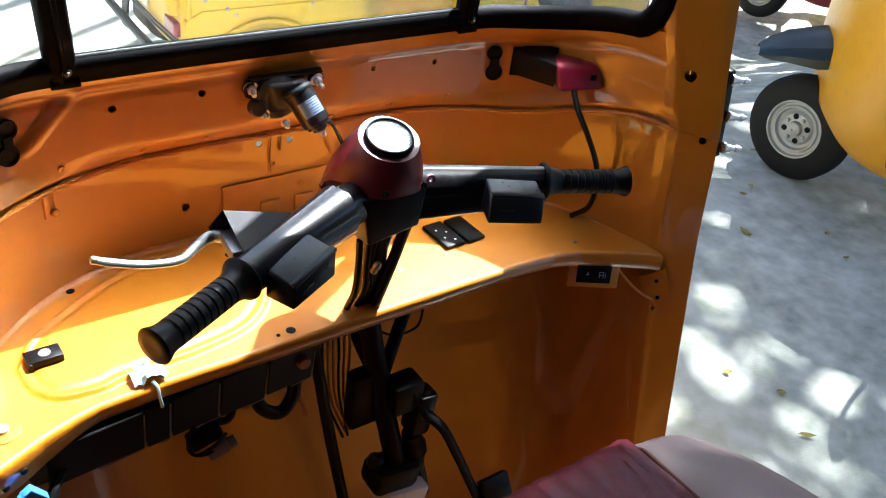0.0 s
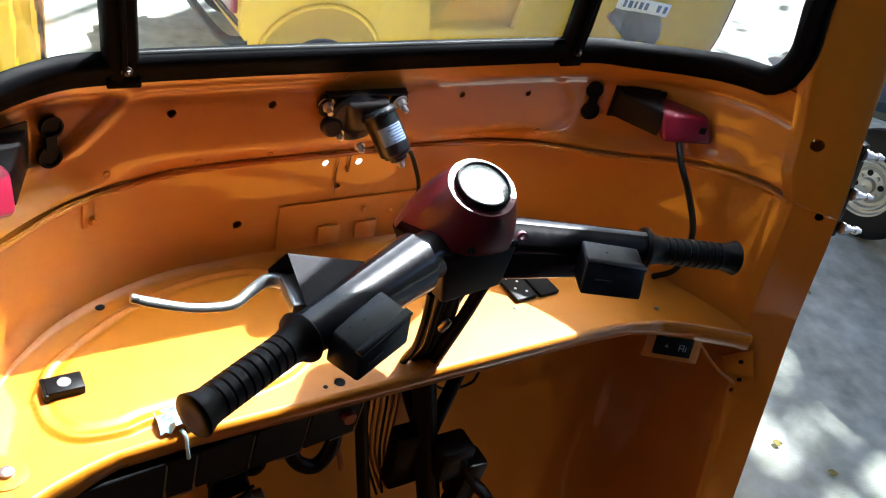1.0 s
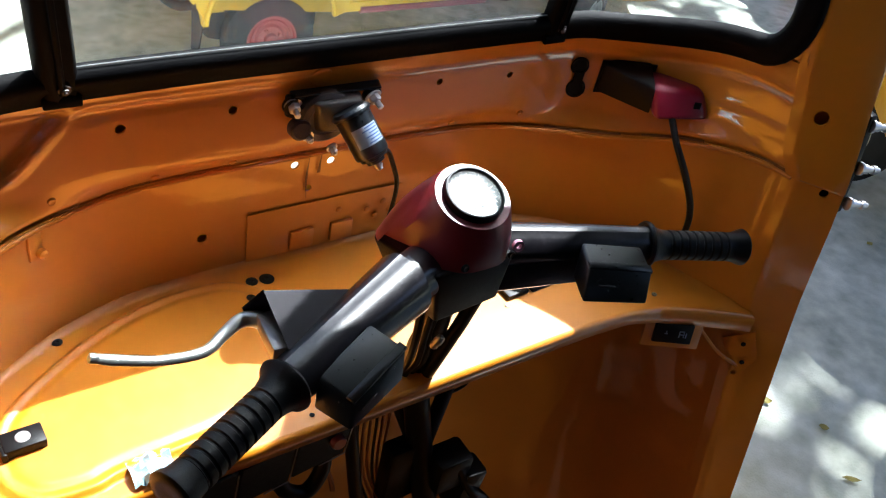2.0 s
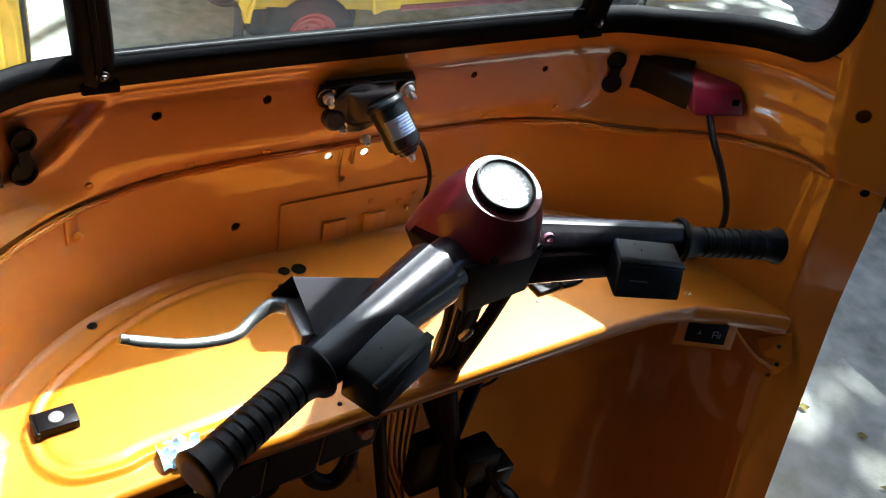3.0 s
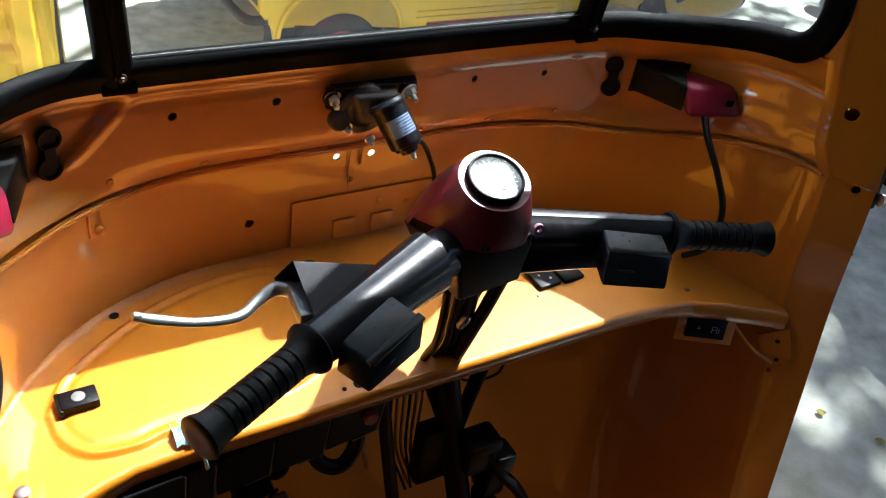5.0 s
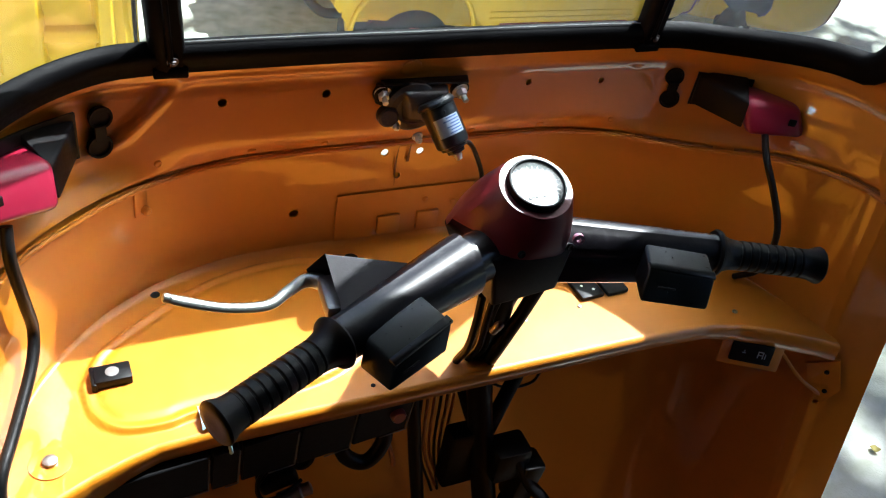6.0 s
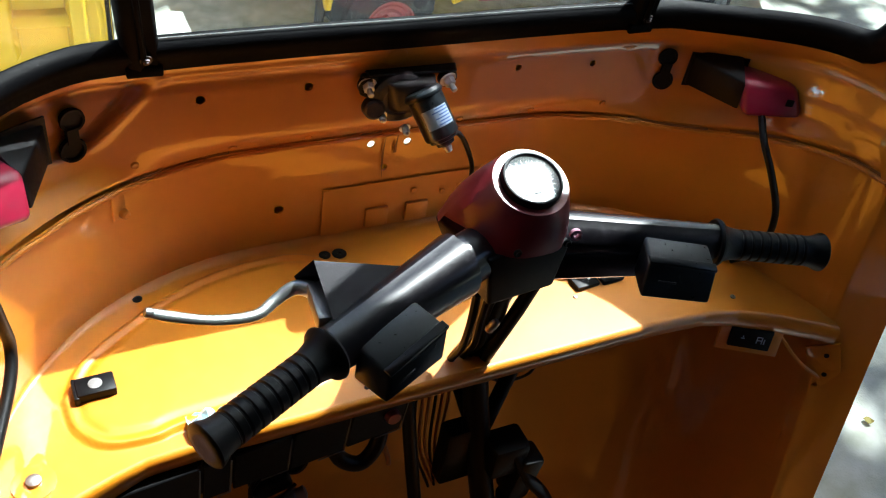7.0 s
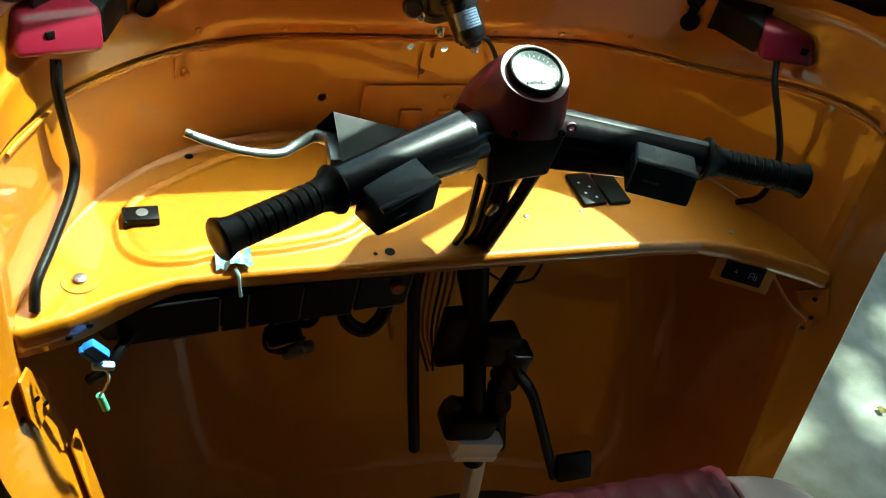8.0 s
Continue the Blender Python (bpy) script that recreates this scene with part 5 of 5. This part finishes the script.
part("piping", bm, M_PIPING, seat, "dark piping")
bm = B()
box(bm, (-0.01, -0.78, 0.24), (0.80, 0.40, 0.48), None, 0.01)
part("seat_box", bm, M_ORANGE, seat, "orange-yellow painted seat base")


# ---- neighbouring rickshaws ----
def wheel(parent, at, r, rim_material, w=0.10, steer=0.0):
    """A wheel whose axle lies along x, or is steered by that many degrees."""
    ax = Vector((math.cos(radians(steer)), math.sin(radians(steer)), 0))
    fw, at = Vector((-ax.y, ax.x, 0)), Vector(at)
    g = B()
    lathe(g, [(-w / 2, r * 0.56), (-w * 0.52, r * 0.62), (-w / 2, r * 0.80), (-w * 0.42, r * 0.93), (-w * 0.25, r), (w * 0.25, r), (w * 0.42, r * 0.93), (w / 2, r * 0.80), (w * 0.52, r * 0.62), (w / 2, r * 0.56)], at, ax, 40, cap=False)
    tyre = part("wheel", g, M_TYRE, parent, "black tyre on a steel rim")
    g = B()
    for sgn in (-1, 1):
        lathe(g, [(w * 0.46, r * 0.58), (w * 0.51, r * 0.555), (w * 0.50, r * 0.53), (w * 0.36, r * 0.505), (w * 0.33, r * 0.46), (w * 0.41, r * 0.44), (w * 0.40, r * 0.41), (w * 0.24, r * 0.385), (w * 0.20, r * 0.33), (w * 0.32, r * 0.28), (w * 0.34, r * 0.15), (w * 0.52, r * 0.13), (w * 0.58, r * 0.07), (w * 0.59, 0.004)], at, ax * sgn, 36, cap=False)
        for k in range(4):
            t = math.pi / 2 * (k + 0.3)
            lathe(g, [(0, 0.009), (0.012, 0.009), (0.014, 0.005)], at + ax * (sgn * w * 0.32) + fw * (r * 0.22 * math.cos(t)) + Vector((0, 0, r * 0.22 * math.sin(t))), ax * sgn, 6)
    rm = part("rim", g, rim_material, tyre)
    if steer:
        # dark discs paint the shade inside the hub's openings
        for k in range(4):
            t = math.pi / 2 * (k + 0.8)
            g = B()
            lathe(g, [(0, r * 0.058), (0.004, r * 0.055), (0.0042, 0.001)], at - ax * (w * 0.315) + fw * (r * 0.235 * math.cos(t)) + Vector((0, 0, r * 0.235 * math.sin(t))), -ax, 10)
            part("vent_disc", g, M_SLOTDARK, rm, "dark disc drawn for a round hole")
    return tyre


def side_outline(n=10):
    """Lower body side: y forward, z up, with the rear wheel arch."""
    pts = [(-1.18, 0.44), (-1.12, 0.36)]
    for k in range(n + 1):
        t = math.pi - math.pi * k / n
        pts.append((-0.80 + 0.31 * math.cos(t), 0.30 + 0.27 * math.sin(t)))
    pts += [(-0.44, 0.32), (0.35, 0.32), (0.42, 0.36), (0.42, 0.64), (0.29, 0.64), (0.25, 0.45), (-0.24, 0.45), (-0.28, 0.64), (-1.10, 0.64), (-1.17, 0.60), (-1.18, 0.52)]
    return pts


def rickshaw(label, rim, m, fender=M_FENDER, front_plate=False, hood_back=-0.62, edge_trim=False, paint=None):
    root = thing("auto_rickshaw", label, "auto rickshaw", "parked rickshaws")
    for sg in (-1, 1):
        g = B()
        outl = side_outline()
        loft(g, [[(sg * (0.60 + b), y, z) for y, z in outl] for b in (0.0, 0.035)])
        bmesh.ops.triangulate(g, faces=[f for f in g.faces if len(f.verts) > 4])
        sd = part("side_panel", g, M_YELLOW, root, "yellow painted side panel", sharp=30)
        g = B()
        tube(g, [(sg * 0.63, y, 0.325) for y in lin(-0.36, 0.36, 6)], 0.018, 8)
        part("step_rail", g, M_RED if rim is M_REDRIM else M_YELLOW, sd)
        for zr in (0.365, 0.395):
            g = B()
            tube(g, [(sg * 0.636, y, zr) for y in lin(-0.42, 0.38, 5)], 0.006, 6)
            part("sill_rib", g, M_YELLOW, sd)
        g = B()
        tube(g, [(sg * 0.642, -0.80 + 0.305 * math.cos(t), 0.30 + 0.275 * math.sin(t)) for t in lin(0.05, math.pi - 0.05, 16)], 0.012, 8)
        part("arch_trim", g, M_YELLOW, sd)
    top = 1.08 if edge_trim else 0.75
    g = B()
    rings = []
    for z, w, y in ((0.30, 0.50, -1.02), (0.33, 0.56, -1.09), (0.40, 0.605, -1.15), (0.50, 0.62, -1.175), (0.70, 0.62, -1.18), (top - 0.06, 0.60, -1.165), (top, 0.59, -1.14)):
        rings.append([(-w, y + 0.10, z), (-w, y + 0.03, z), (-w + 0.03, y, z), (-0.25, y - 0.008, z), (0.25, y - 0.008, z), (w - 0.03, y, z), (w, y + 0.03, z), (w, y + 0.10, z)])
    sheet(g, rings, 0.012)
    back = part("tail_panel", g, M_YELLOW, root, "yellow pressed tail panel")
    for sg in (-1, 1):
        g = B()
        q = [(-1.16, 0.60), (-1.16, top - 0.02), (-0.60, top - 0.02), (-0.50, top - 0.10), (-0.50, 0.60)]
        loft(g, [[(sg * (0.603 + b), y, z) for y, z in q] for b in (0.0, 0.028)])
        bmesh.ops.triangulate(g, faces=[f for f in g.faces if len(f.verts) > 4])
        qp = part("quarter_panel", g, M_YELLOW, root, "yellow rear quarter panel", sharp=30)
        for y, z in ((-0.98, 0.64), (-0.94, 0.61), (-0.56, 0.63), (-1.08, 0.69)):
            g = B()
            lathe(g, [(0, 0.010), (0.006, 0.008)], (sg * 0.632, y, z), (sg, 0, 0), 8)
            part("rivet", g, M_STEEL, qp)
        g = B()
        hexa(g, [(sg * 0.50, -1.12, 0.14), (sg * 0.58, -1.12, 0.14), (sg * 0.58, -1.11, 0.14), (sg * 0.50, -1.11, 0.14)],
             [(sg * 0.46, -1.10, 0.34), (sg * 0.60, -1.10, 0.34), (sg * 0.60, -1.09, 0.34), (sg * 0.46, -1.09, 0.34)], 0.004, 1)
        part("mud_flap", g, M_TYRE, root, "black rubber mud flap")
        g = B()
        hexa(g, [(sg * 0.50, -1.225, 0.60), (sg * 0.545, -1.215, 0.60), (sg * 0.56, -1.17, 0.60), (sg * 0.485, -1.17, 0.60)],
             [(sg * 0.50, -1.225, top - 0.03), (sg * 0.545, -1.215, top - 0.03), (sg * 0.56, -1.165, top - 0.03), (sg * 0.485, -1.165, top - 0.03)], 0.008, 2)
        hexa(g, [(sg * 0.22, -1.235, 0.60), (sg * 0.34, -1.235, 0.60), (sg * 0.36, -1.17, 0.60), (sg * 0.20, -1.17, 0.60)],
             [(sg * 0.22, -1.235, top - 0.03), (sg * 0.34, -1.235, top - 0.03), (sg * 0.36, -1.165, top - 0.03), (sg * 0.20, -1.165, top - 0.03)], 0.012, 2)
        hexa(g, [(sg * 0.34, -1.215, 0.70), (sg * 0.50, -1.215, 0.70), (sg * 0.50, -1.17, 0.68), (sg * 0.34, -1.17, 0.68)],
             [(sg * 0.34, -1.205, 0.735), (sg * 0.50, -1.205, 0.735), (sg * 0.50, -1.17, 0.75), (sg * 0.34, -1.17, 0.75)], 0.006, 2)
        part("tail_rib", g, M_YELLOW, back)
        g = B()
        box(g, (sg * 0.44, -0.80, 0.36), (0.24, 0.54, 0.36), None, 0.05, 2)
        part("wheel_well", g, M_TYRE, root, "dark wheel well")
        g = B()
        tube(g, [(sg * 0.622, -1.15, z) for z in (0.40, 0.7, top - 0.04)], 0.013, 8)
        part("corner_strip", g, M_BLACK if edge_trim else M_YELLOW, back)
    if edge_trim:
        g = B()
        box(g, (0.28, -1.238, 0.98), (0.10, 0.006, 0.10), None, 0.002)
        st = part("sticker", g, M_CARD, back, "white sticker with blue bars")
        for k in range(3):
            g = B()
            box(g, (0.28, -1.2422, 0.95 + 0.03 * k), (0.08, 0.002, 0.012))
            part("sticker_bar", g, M_BLUE, st)
    for zr in (0.455, 0.475):
        g = B()
        tube(g, [(-0.59, -1.17, zr), (-0.25, -1.192, zr), (0.25, -1.192, zr), (0.59, -1.17, zr)], 0.006, 6)
        part("tail_stripe", g, M_GEAR, back, "dark painted stripe")
    g = B()
    box(g, (0, -1.192, 0.56), (0.34, 0.012, 0.11), None, 0.004)
    pl = part("number_plate", g, M_CARD, back, "white number plate with dark bars")
    for k in (0, 1, 3, 4, 5, 6):
        g = B()
        box(g, (-0.135 + 0.045 * k, -1.1995, 0.56), (0.022, 0.003, 0.055))
        part("plate_bar", g, M_INK, pl)
    for sg in (-1, 1):
        g = B()
        box(g, (sg * 0.50, -1.185, 0.54), (0.14, 0.04, 0.07), None, 0.012, 3)
        part("tail_lamp", g, M_MAGENTA, back)
    g = B()
    tube(g, spline([(-0.62, -1.14, 0.40), (-0.55, -1.24, 0.40), (0, -1.26, 0.40), (0.55, -1.24, 0.40), (0.62, -1.14, 0.40)], 5), 0.022, 10)
    part("bumper", g, M_BLACK, root, "black tube bumper")
    g = B()
    box(g, (0, -0.20, 0.36), (1.10, 1.10, 0.04), None, 0.01)
    part("floor_pan", g, M_YELLOW, root)
    g = B()
    box(g, (0, -0.80, 0.58), (1.08, 0.52, 0.16), None, 0.05, 3)
    box(g, (0, -1.02, 0.64), (1.08, 0.12, 0.16), None, 0.05, 3)
    part("passenger_seat", g, M_MAROON, root, "maroon passenger bench")
    g = B()
    box(g, (0, 0.02, 0.54), (0.98, 0.36, 0.26), None, 0.04, 3)
    part("driver_seat", g, M_MAROON, root)
    # nose: lofted round cowl
    g = B()
    rings = []
    for z, wd, y0, yf in ((0.29, 0.50, 0.46, 0.84), (0.315, 0.55, 0.44, 0.91), (0.36, 0.575, 0.43, 0.95), (0.46, 0.59, 0.42, 0.975), (0.65, 0.60, 0.40, 0.985), (0.85, 0.60, 0.40, 0.985), (1.00, 0.60, 0.40, 0.97)):
        ring = []
        for t in lin(-math.pi / 2, math.pi / 2, 21):
            c, s = math.cos(t), math.sin(t)
            ring.append((wd * math.copysign(abs(s) ** 0.72, s), y0 + (yf - y0) * c ** 0.48, z))
        rings.append(ring)
    sheet(g, rings, 0.02)
    nose = part("nose", g, paint or M_YELLOW, root, "rounded nose", sharp=50)
    for k in (3, 17):
        g = B()
        tube(g, [Vector(r[k]) + Vector((0.019 if k > 10 else -0.019, 0.006, 0)) for r in rings], 0.009, 6)
        part("door_seam", g, M_PIPING, nose, "dark door seam")
    g = B()
    lathe(g, [(0, 0.075), (0.03, 0.085), (0.045, 0.080), (0.05, 0.03)], (0, 0.975, 0.80), (0, 1, 0), 28)
    part("headlamp", g, M_CHROME, nose, "round headlamp in a bright ring")
    for sg in (-1, 1):
        g = B()
        box(g, (sg * 0.40, 0.90, 0.82), (0.10, 0.06, 0.05), None, 0.012)
        part("indicator", g, M_MAGENTA, nose)
        g = B()
        tube(g, [(sg * 0.59, 0.44, 1.0), (sg * 0.56, 0.36, 1.55)], 0.022, 8)
        tube(g, [(sg * 0.57, 0.36, 1.55), (sg * 0.58, hood_back, 1.50)], 0.020, 8)
        tube(g, [(sg * 0.60, -1.08, 0.62), (sg * 0.58, hood_back, 1.50)], 0.020, 8)
        tube(g, [(sg * 0.60, -0.30, 0.62), (sg * 0.58, -0.10 + max(0, hood_back + 0.1), 1.52)], 0.018, 8)
        part("hood_frame", g, M_BLACK, root, "black tube frame")
        g = B()
        tube(g, spline([(sg * 0.58, 0.60, 1.05), (sg * 0.68, 0.66, 1.10), (sg * 0.74, 0.68, 1.18)], 4), 0.007, 8)
        box(g, (sg * 0.76, 0.68, 1.22), (0.11, 0.03, 0.14), None, 0.014, 3)
        part("mirror", g, M_BLACK, root, "black door mirror")
    g = B()
    rf = [(-0.64, 1.36), (-0.63, 1.52), (-0.52, 1.60), (0, 1.66), (0.52, 1.60), (0.63, 1.52), (0.64, 1.36)]
    sheet(g, [[(x, y, z - 0.04 * (abs(y + 0.4) / 0.9) ** 2) for x, z in rf] for y in lin(hood_back, 0.42, 10)], 0.012)
    part("hood", g, M_CANVAS, root, "dark canvas hood")
    # front wheel with its fender
    wheel(root, (0, 0.98, 0.205), 0.205, rim, steer=-36)
    for x in (-0.595, 0.595):
        wheel(root, (x, -0.80, 0.215), 0.215, rim)
    g = B()
    rings = []
    for y, zt, w in ((0.78, 0.58, 0.17), (0.88, 0.605, 0.17), (0.97, 0.60, 0.165), (1.06, 0.575, 0.15), (1.13, 0.545, 0.125), (1.19, 0.510, 0.09), (1.225, 0.488, 0.05)):
        drop = 0.19 if y < 0.8 else 0.15 if y < 0.9 else 0.085 if y < 1.1 else 0.060 if y < 1.15 else 0.040 if y < 1.2 else 0.022
        rings.append([(x * w, y - 0.03 * abs(x) ** 2 if y < 1.1 else y, zt - d * drop) for x, d in ((-1.02, 1), (-1.0, 0.62), (-0.95, 0.55), (-0.85, 0.18), (-0.45, 0.02), (0, 0), (0.45, 0.02), (0.85, 0.18), (0.95, 0.55), (1.0, 0.62), (1.02, 1))])
    sheet(g, rings, 0.006)
    fn = part("fender", g, fender, root, "dark grey front fender")
    if front_plate:
        g = B()
        box(g, (0, 1.06, 0.62), (0.30, 0.008, 0.085), Matrix.Rotation(radians(-20), 3, "X"), 0.003)
        pl = part("front_plate", g, M_CARD, fn, "white number plate with dark bars")
        for k in (0, 1, 3, 4, 5, 6, 7):
            g = B()
            box(g, (-0.125 + 0.036 * k, 1.067, 0.622), (0.020, 0.003, 0.045), Matrix.Rotation(radians(-20), 3, "X"))
            part("plate_bar", g, M_INK, pl)
    g = B()
    tube(g, [(0.07, 0.98, 0.215), (0.07, 0.86, 0.62)], 0.02, 8)
    part("fork", g, M_BLACK, root)
    root.matrix_basis = m
    return root


def parked(x, y, heading):
    return Matrix.Translation((x, y, ground_z(y))) @ Matrix.Rotation(radians(heading), 4, "Z")


rickshaw("yellow auto rickshaw with red wheel rims parked ahead on the concrete", M_REDRIM, parked(1.954, 3.13, -91), hood_back=0.05)
rickshaw("yellow auto rickshaw with dark front fender parked beside the cab", M_RIM, parked(3.12, -0.178, 40), paint=M_AMBER)
rickshaw("yellow auto rickshaw with a front number plate parked ahead", M_RIM, parked(3.45, 3.30, 150), front_plate=True)
rickshaw("bright yellow auto rickshaw with black corner strips parked close ahead", M_RIM, parked(-0.76, 2.98, 0), edge_trim=True)
# rickshaw shape stands in for a far bike across the yard
rickshaw("rickshaw shape with a dull red nose standing in for a bike", M_RIM, parked(6.1, 2.19, 51), paint=M_REDRIM)

# ---- trees, unseen, added to shade the yard ----
def shade_tree(label, foot, crown_at, spread, leaves, seed, keep):
    """Trunk, limbs and a loose crown of single leaves; keep(point) leaves gaps where the sun comes through."""
    random.seed(seed)
    root = thing("shade_tree", label, "tree", "trees round the yard")
    foot, top = Vector(foot), Vector(crown_at)
    fork = foot.lerp(top, 0.35)
    fork.z = 4.2
    g = B()
    tube(g, spline([foot, foot.lerp(fork, 0.4) + Vector((0.05, 0, 0)), fork], 5), [0.30, 0.24, 0.17], 12)
    limbs = []
    for k in range(22):
        t, far = 2 * math.pi * k / 22, spread * (1.0 if k % 2 else 0.6)
        tip = top + Vector((far * math.cos(t), far * 1.1 * math.sin(t), random.uniform(-0.4, 0.9)))
        base = fork + Vector((0, 0, random.uniform(-0.2, 0.3)))
        tube(g, spline([base, base.lerp(tip, 0.5) + Vector((0, 0, 0.4)), tip], 4), [0.10, 0.06, 0.02], 7)
        limbs += [base.lerp(tip, f) for f in (0.5, 0.75, 0.9, 1.0)]
    part("trunk", g, M_BARK, root, "brown bark trunk and limbs")
    verts, faces = [], []
    for k in range(leaves):
        c = random.choice(limbs) + Vector((random.gauss(0, 0.75), random.gauss(0, 0.75), random.gauss(0.1, 0.4)))
        if not keep(c):
            continue
        a = Vector((random.gauss(0, 1), random.gauss(0, 1), random.gauss(0, 0.4))).normalized()
        b = a.orthogonal().normalized()
        b = (b + a.cross(b) * random.uniform(-1, 1)).normalized()
        l, w = random.uniform(0.12, 0.24), random.uniform(0.05, 0.10)
        i = len(verts)
        verts += [c - a * l, c + b * w, c + a * l, c - b * w]
        faces.append((i, i + 1, i + 2, i + 3))
    me = bpy.data.meshes.new("crown")
    me.from_pydata([tuple(v) for v in verts], [], faces)
    me.materials.append(M_FOLIAGE)
    cr = new("crown", me)
    cr.parent = root


def clear_of_dash(c):
    """True where a leaf keeps its shade off the dash; the seat stays shaded."""
    gx, gy = c.x - 0.6 * (c.z + 0.1), c.y - 0.245 * (c.z + 0.1)
    return gx > 0.66 + 0.06 * math.sin(c.y * 5) or gy < -0.665 or gy > 0.8 + 0.1 * math.sin(c.x * 4)


shade_tree("broad leafy tree beside the yard that dapples the light", (9.4, 2.2, GROUND - 0.7), (8.2, 0.6, 8.6), 3.4, 10500, 11, lambda c: clear_of_dash(c) and (c.y - 0.245 * (c.z + 0.1) < 0.8 or c.x - 0.6 * (c.z + 0.1) > 2.0))
shade_tree("unseen leafy tree added behind the yard to deepen its shade", (7.6, -4.6, GROUND - 0.2), (7.0, 0.2, 8.6), 2.4, 6400, 31, lambda c: clear_of_dash(c) and c.y - 0.245 * (c.z + 0.1) < -0.70)
shade_tree("tall leafy tree ahead of the yard with a loose crown", (7.2, 8.0, GROUND - 0.7), (6.2, 5.5, 8.8), 3.6, 2400, 23, lambda c: clear_of_dash(c) and c.x - 0.6 * (c.z + 0.6) > 2.0)

# ---- litter on the ground ----
random.seed(5)
for k in range(46):
    if k < 26:
        x, y = random.uniform(0.9, 2.6), random.uniform(-1.0, 0.8)
    else:
        x, y = random.uniform(-0.6, 3.2), random.uniform(1.2, 2.6)
    l, w = random.uniform(0.012, 0.030), random.uniform(0.006, 0.012)
    t = random.uniform(0, 6.28)
    g = B()
    sheet(g, [[(x + math.cos(t) * l * a - math.sin(t) * w * b * (1 - a * a), y + math.sin(t) * l * a + math.cos(t) * w * b * (1 - a * a), ground_z(y) + 0.006 + 0.006 * a * a * random.random() + 0.003 * abs(b)) for b in (-1, 0, 1)] for a in (-1, -0.5, 0, 0.5, 1)], 0.0006)
    tagged(part("fallen_leaf", g, M_LEAF), "dry curled leaf on the concrete", "leaf", "fallen leaves")
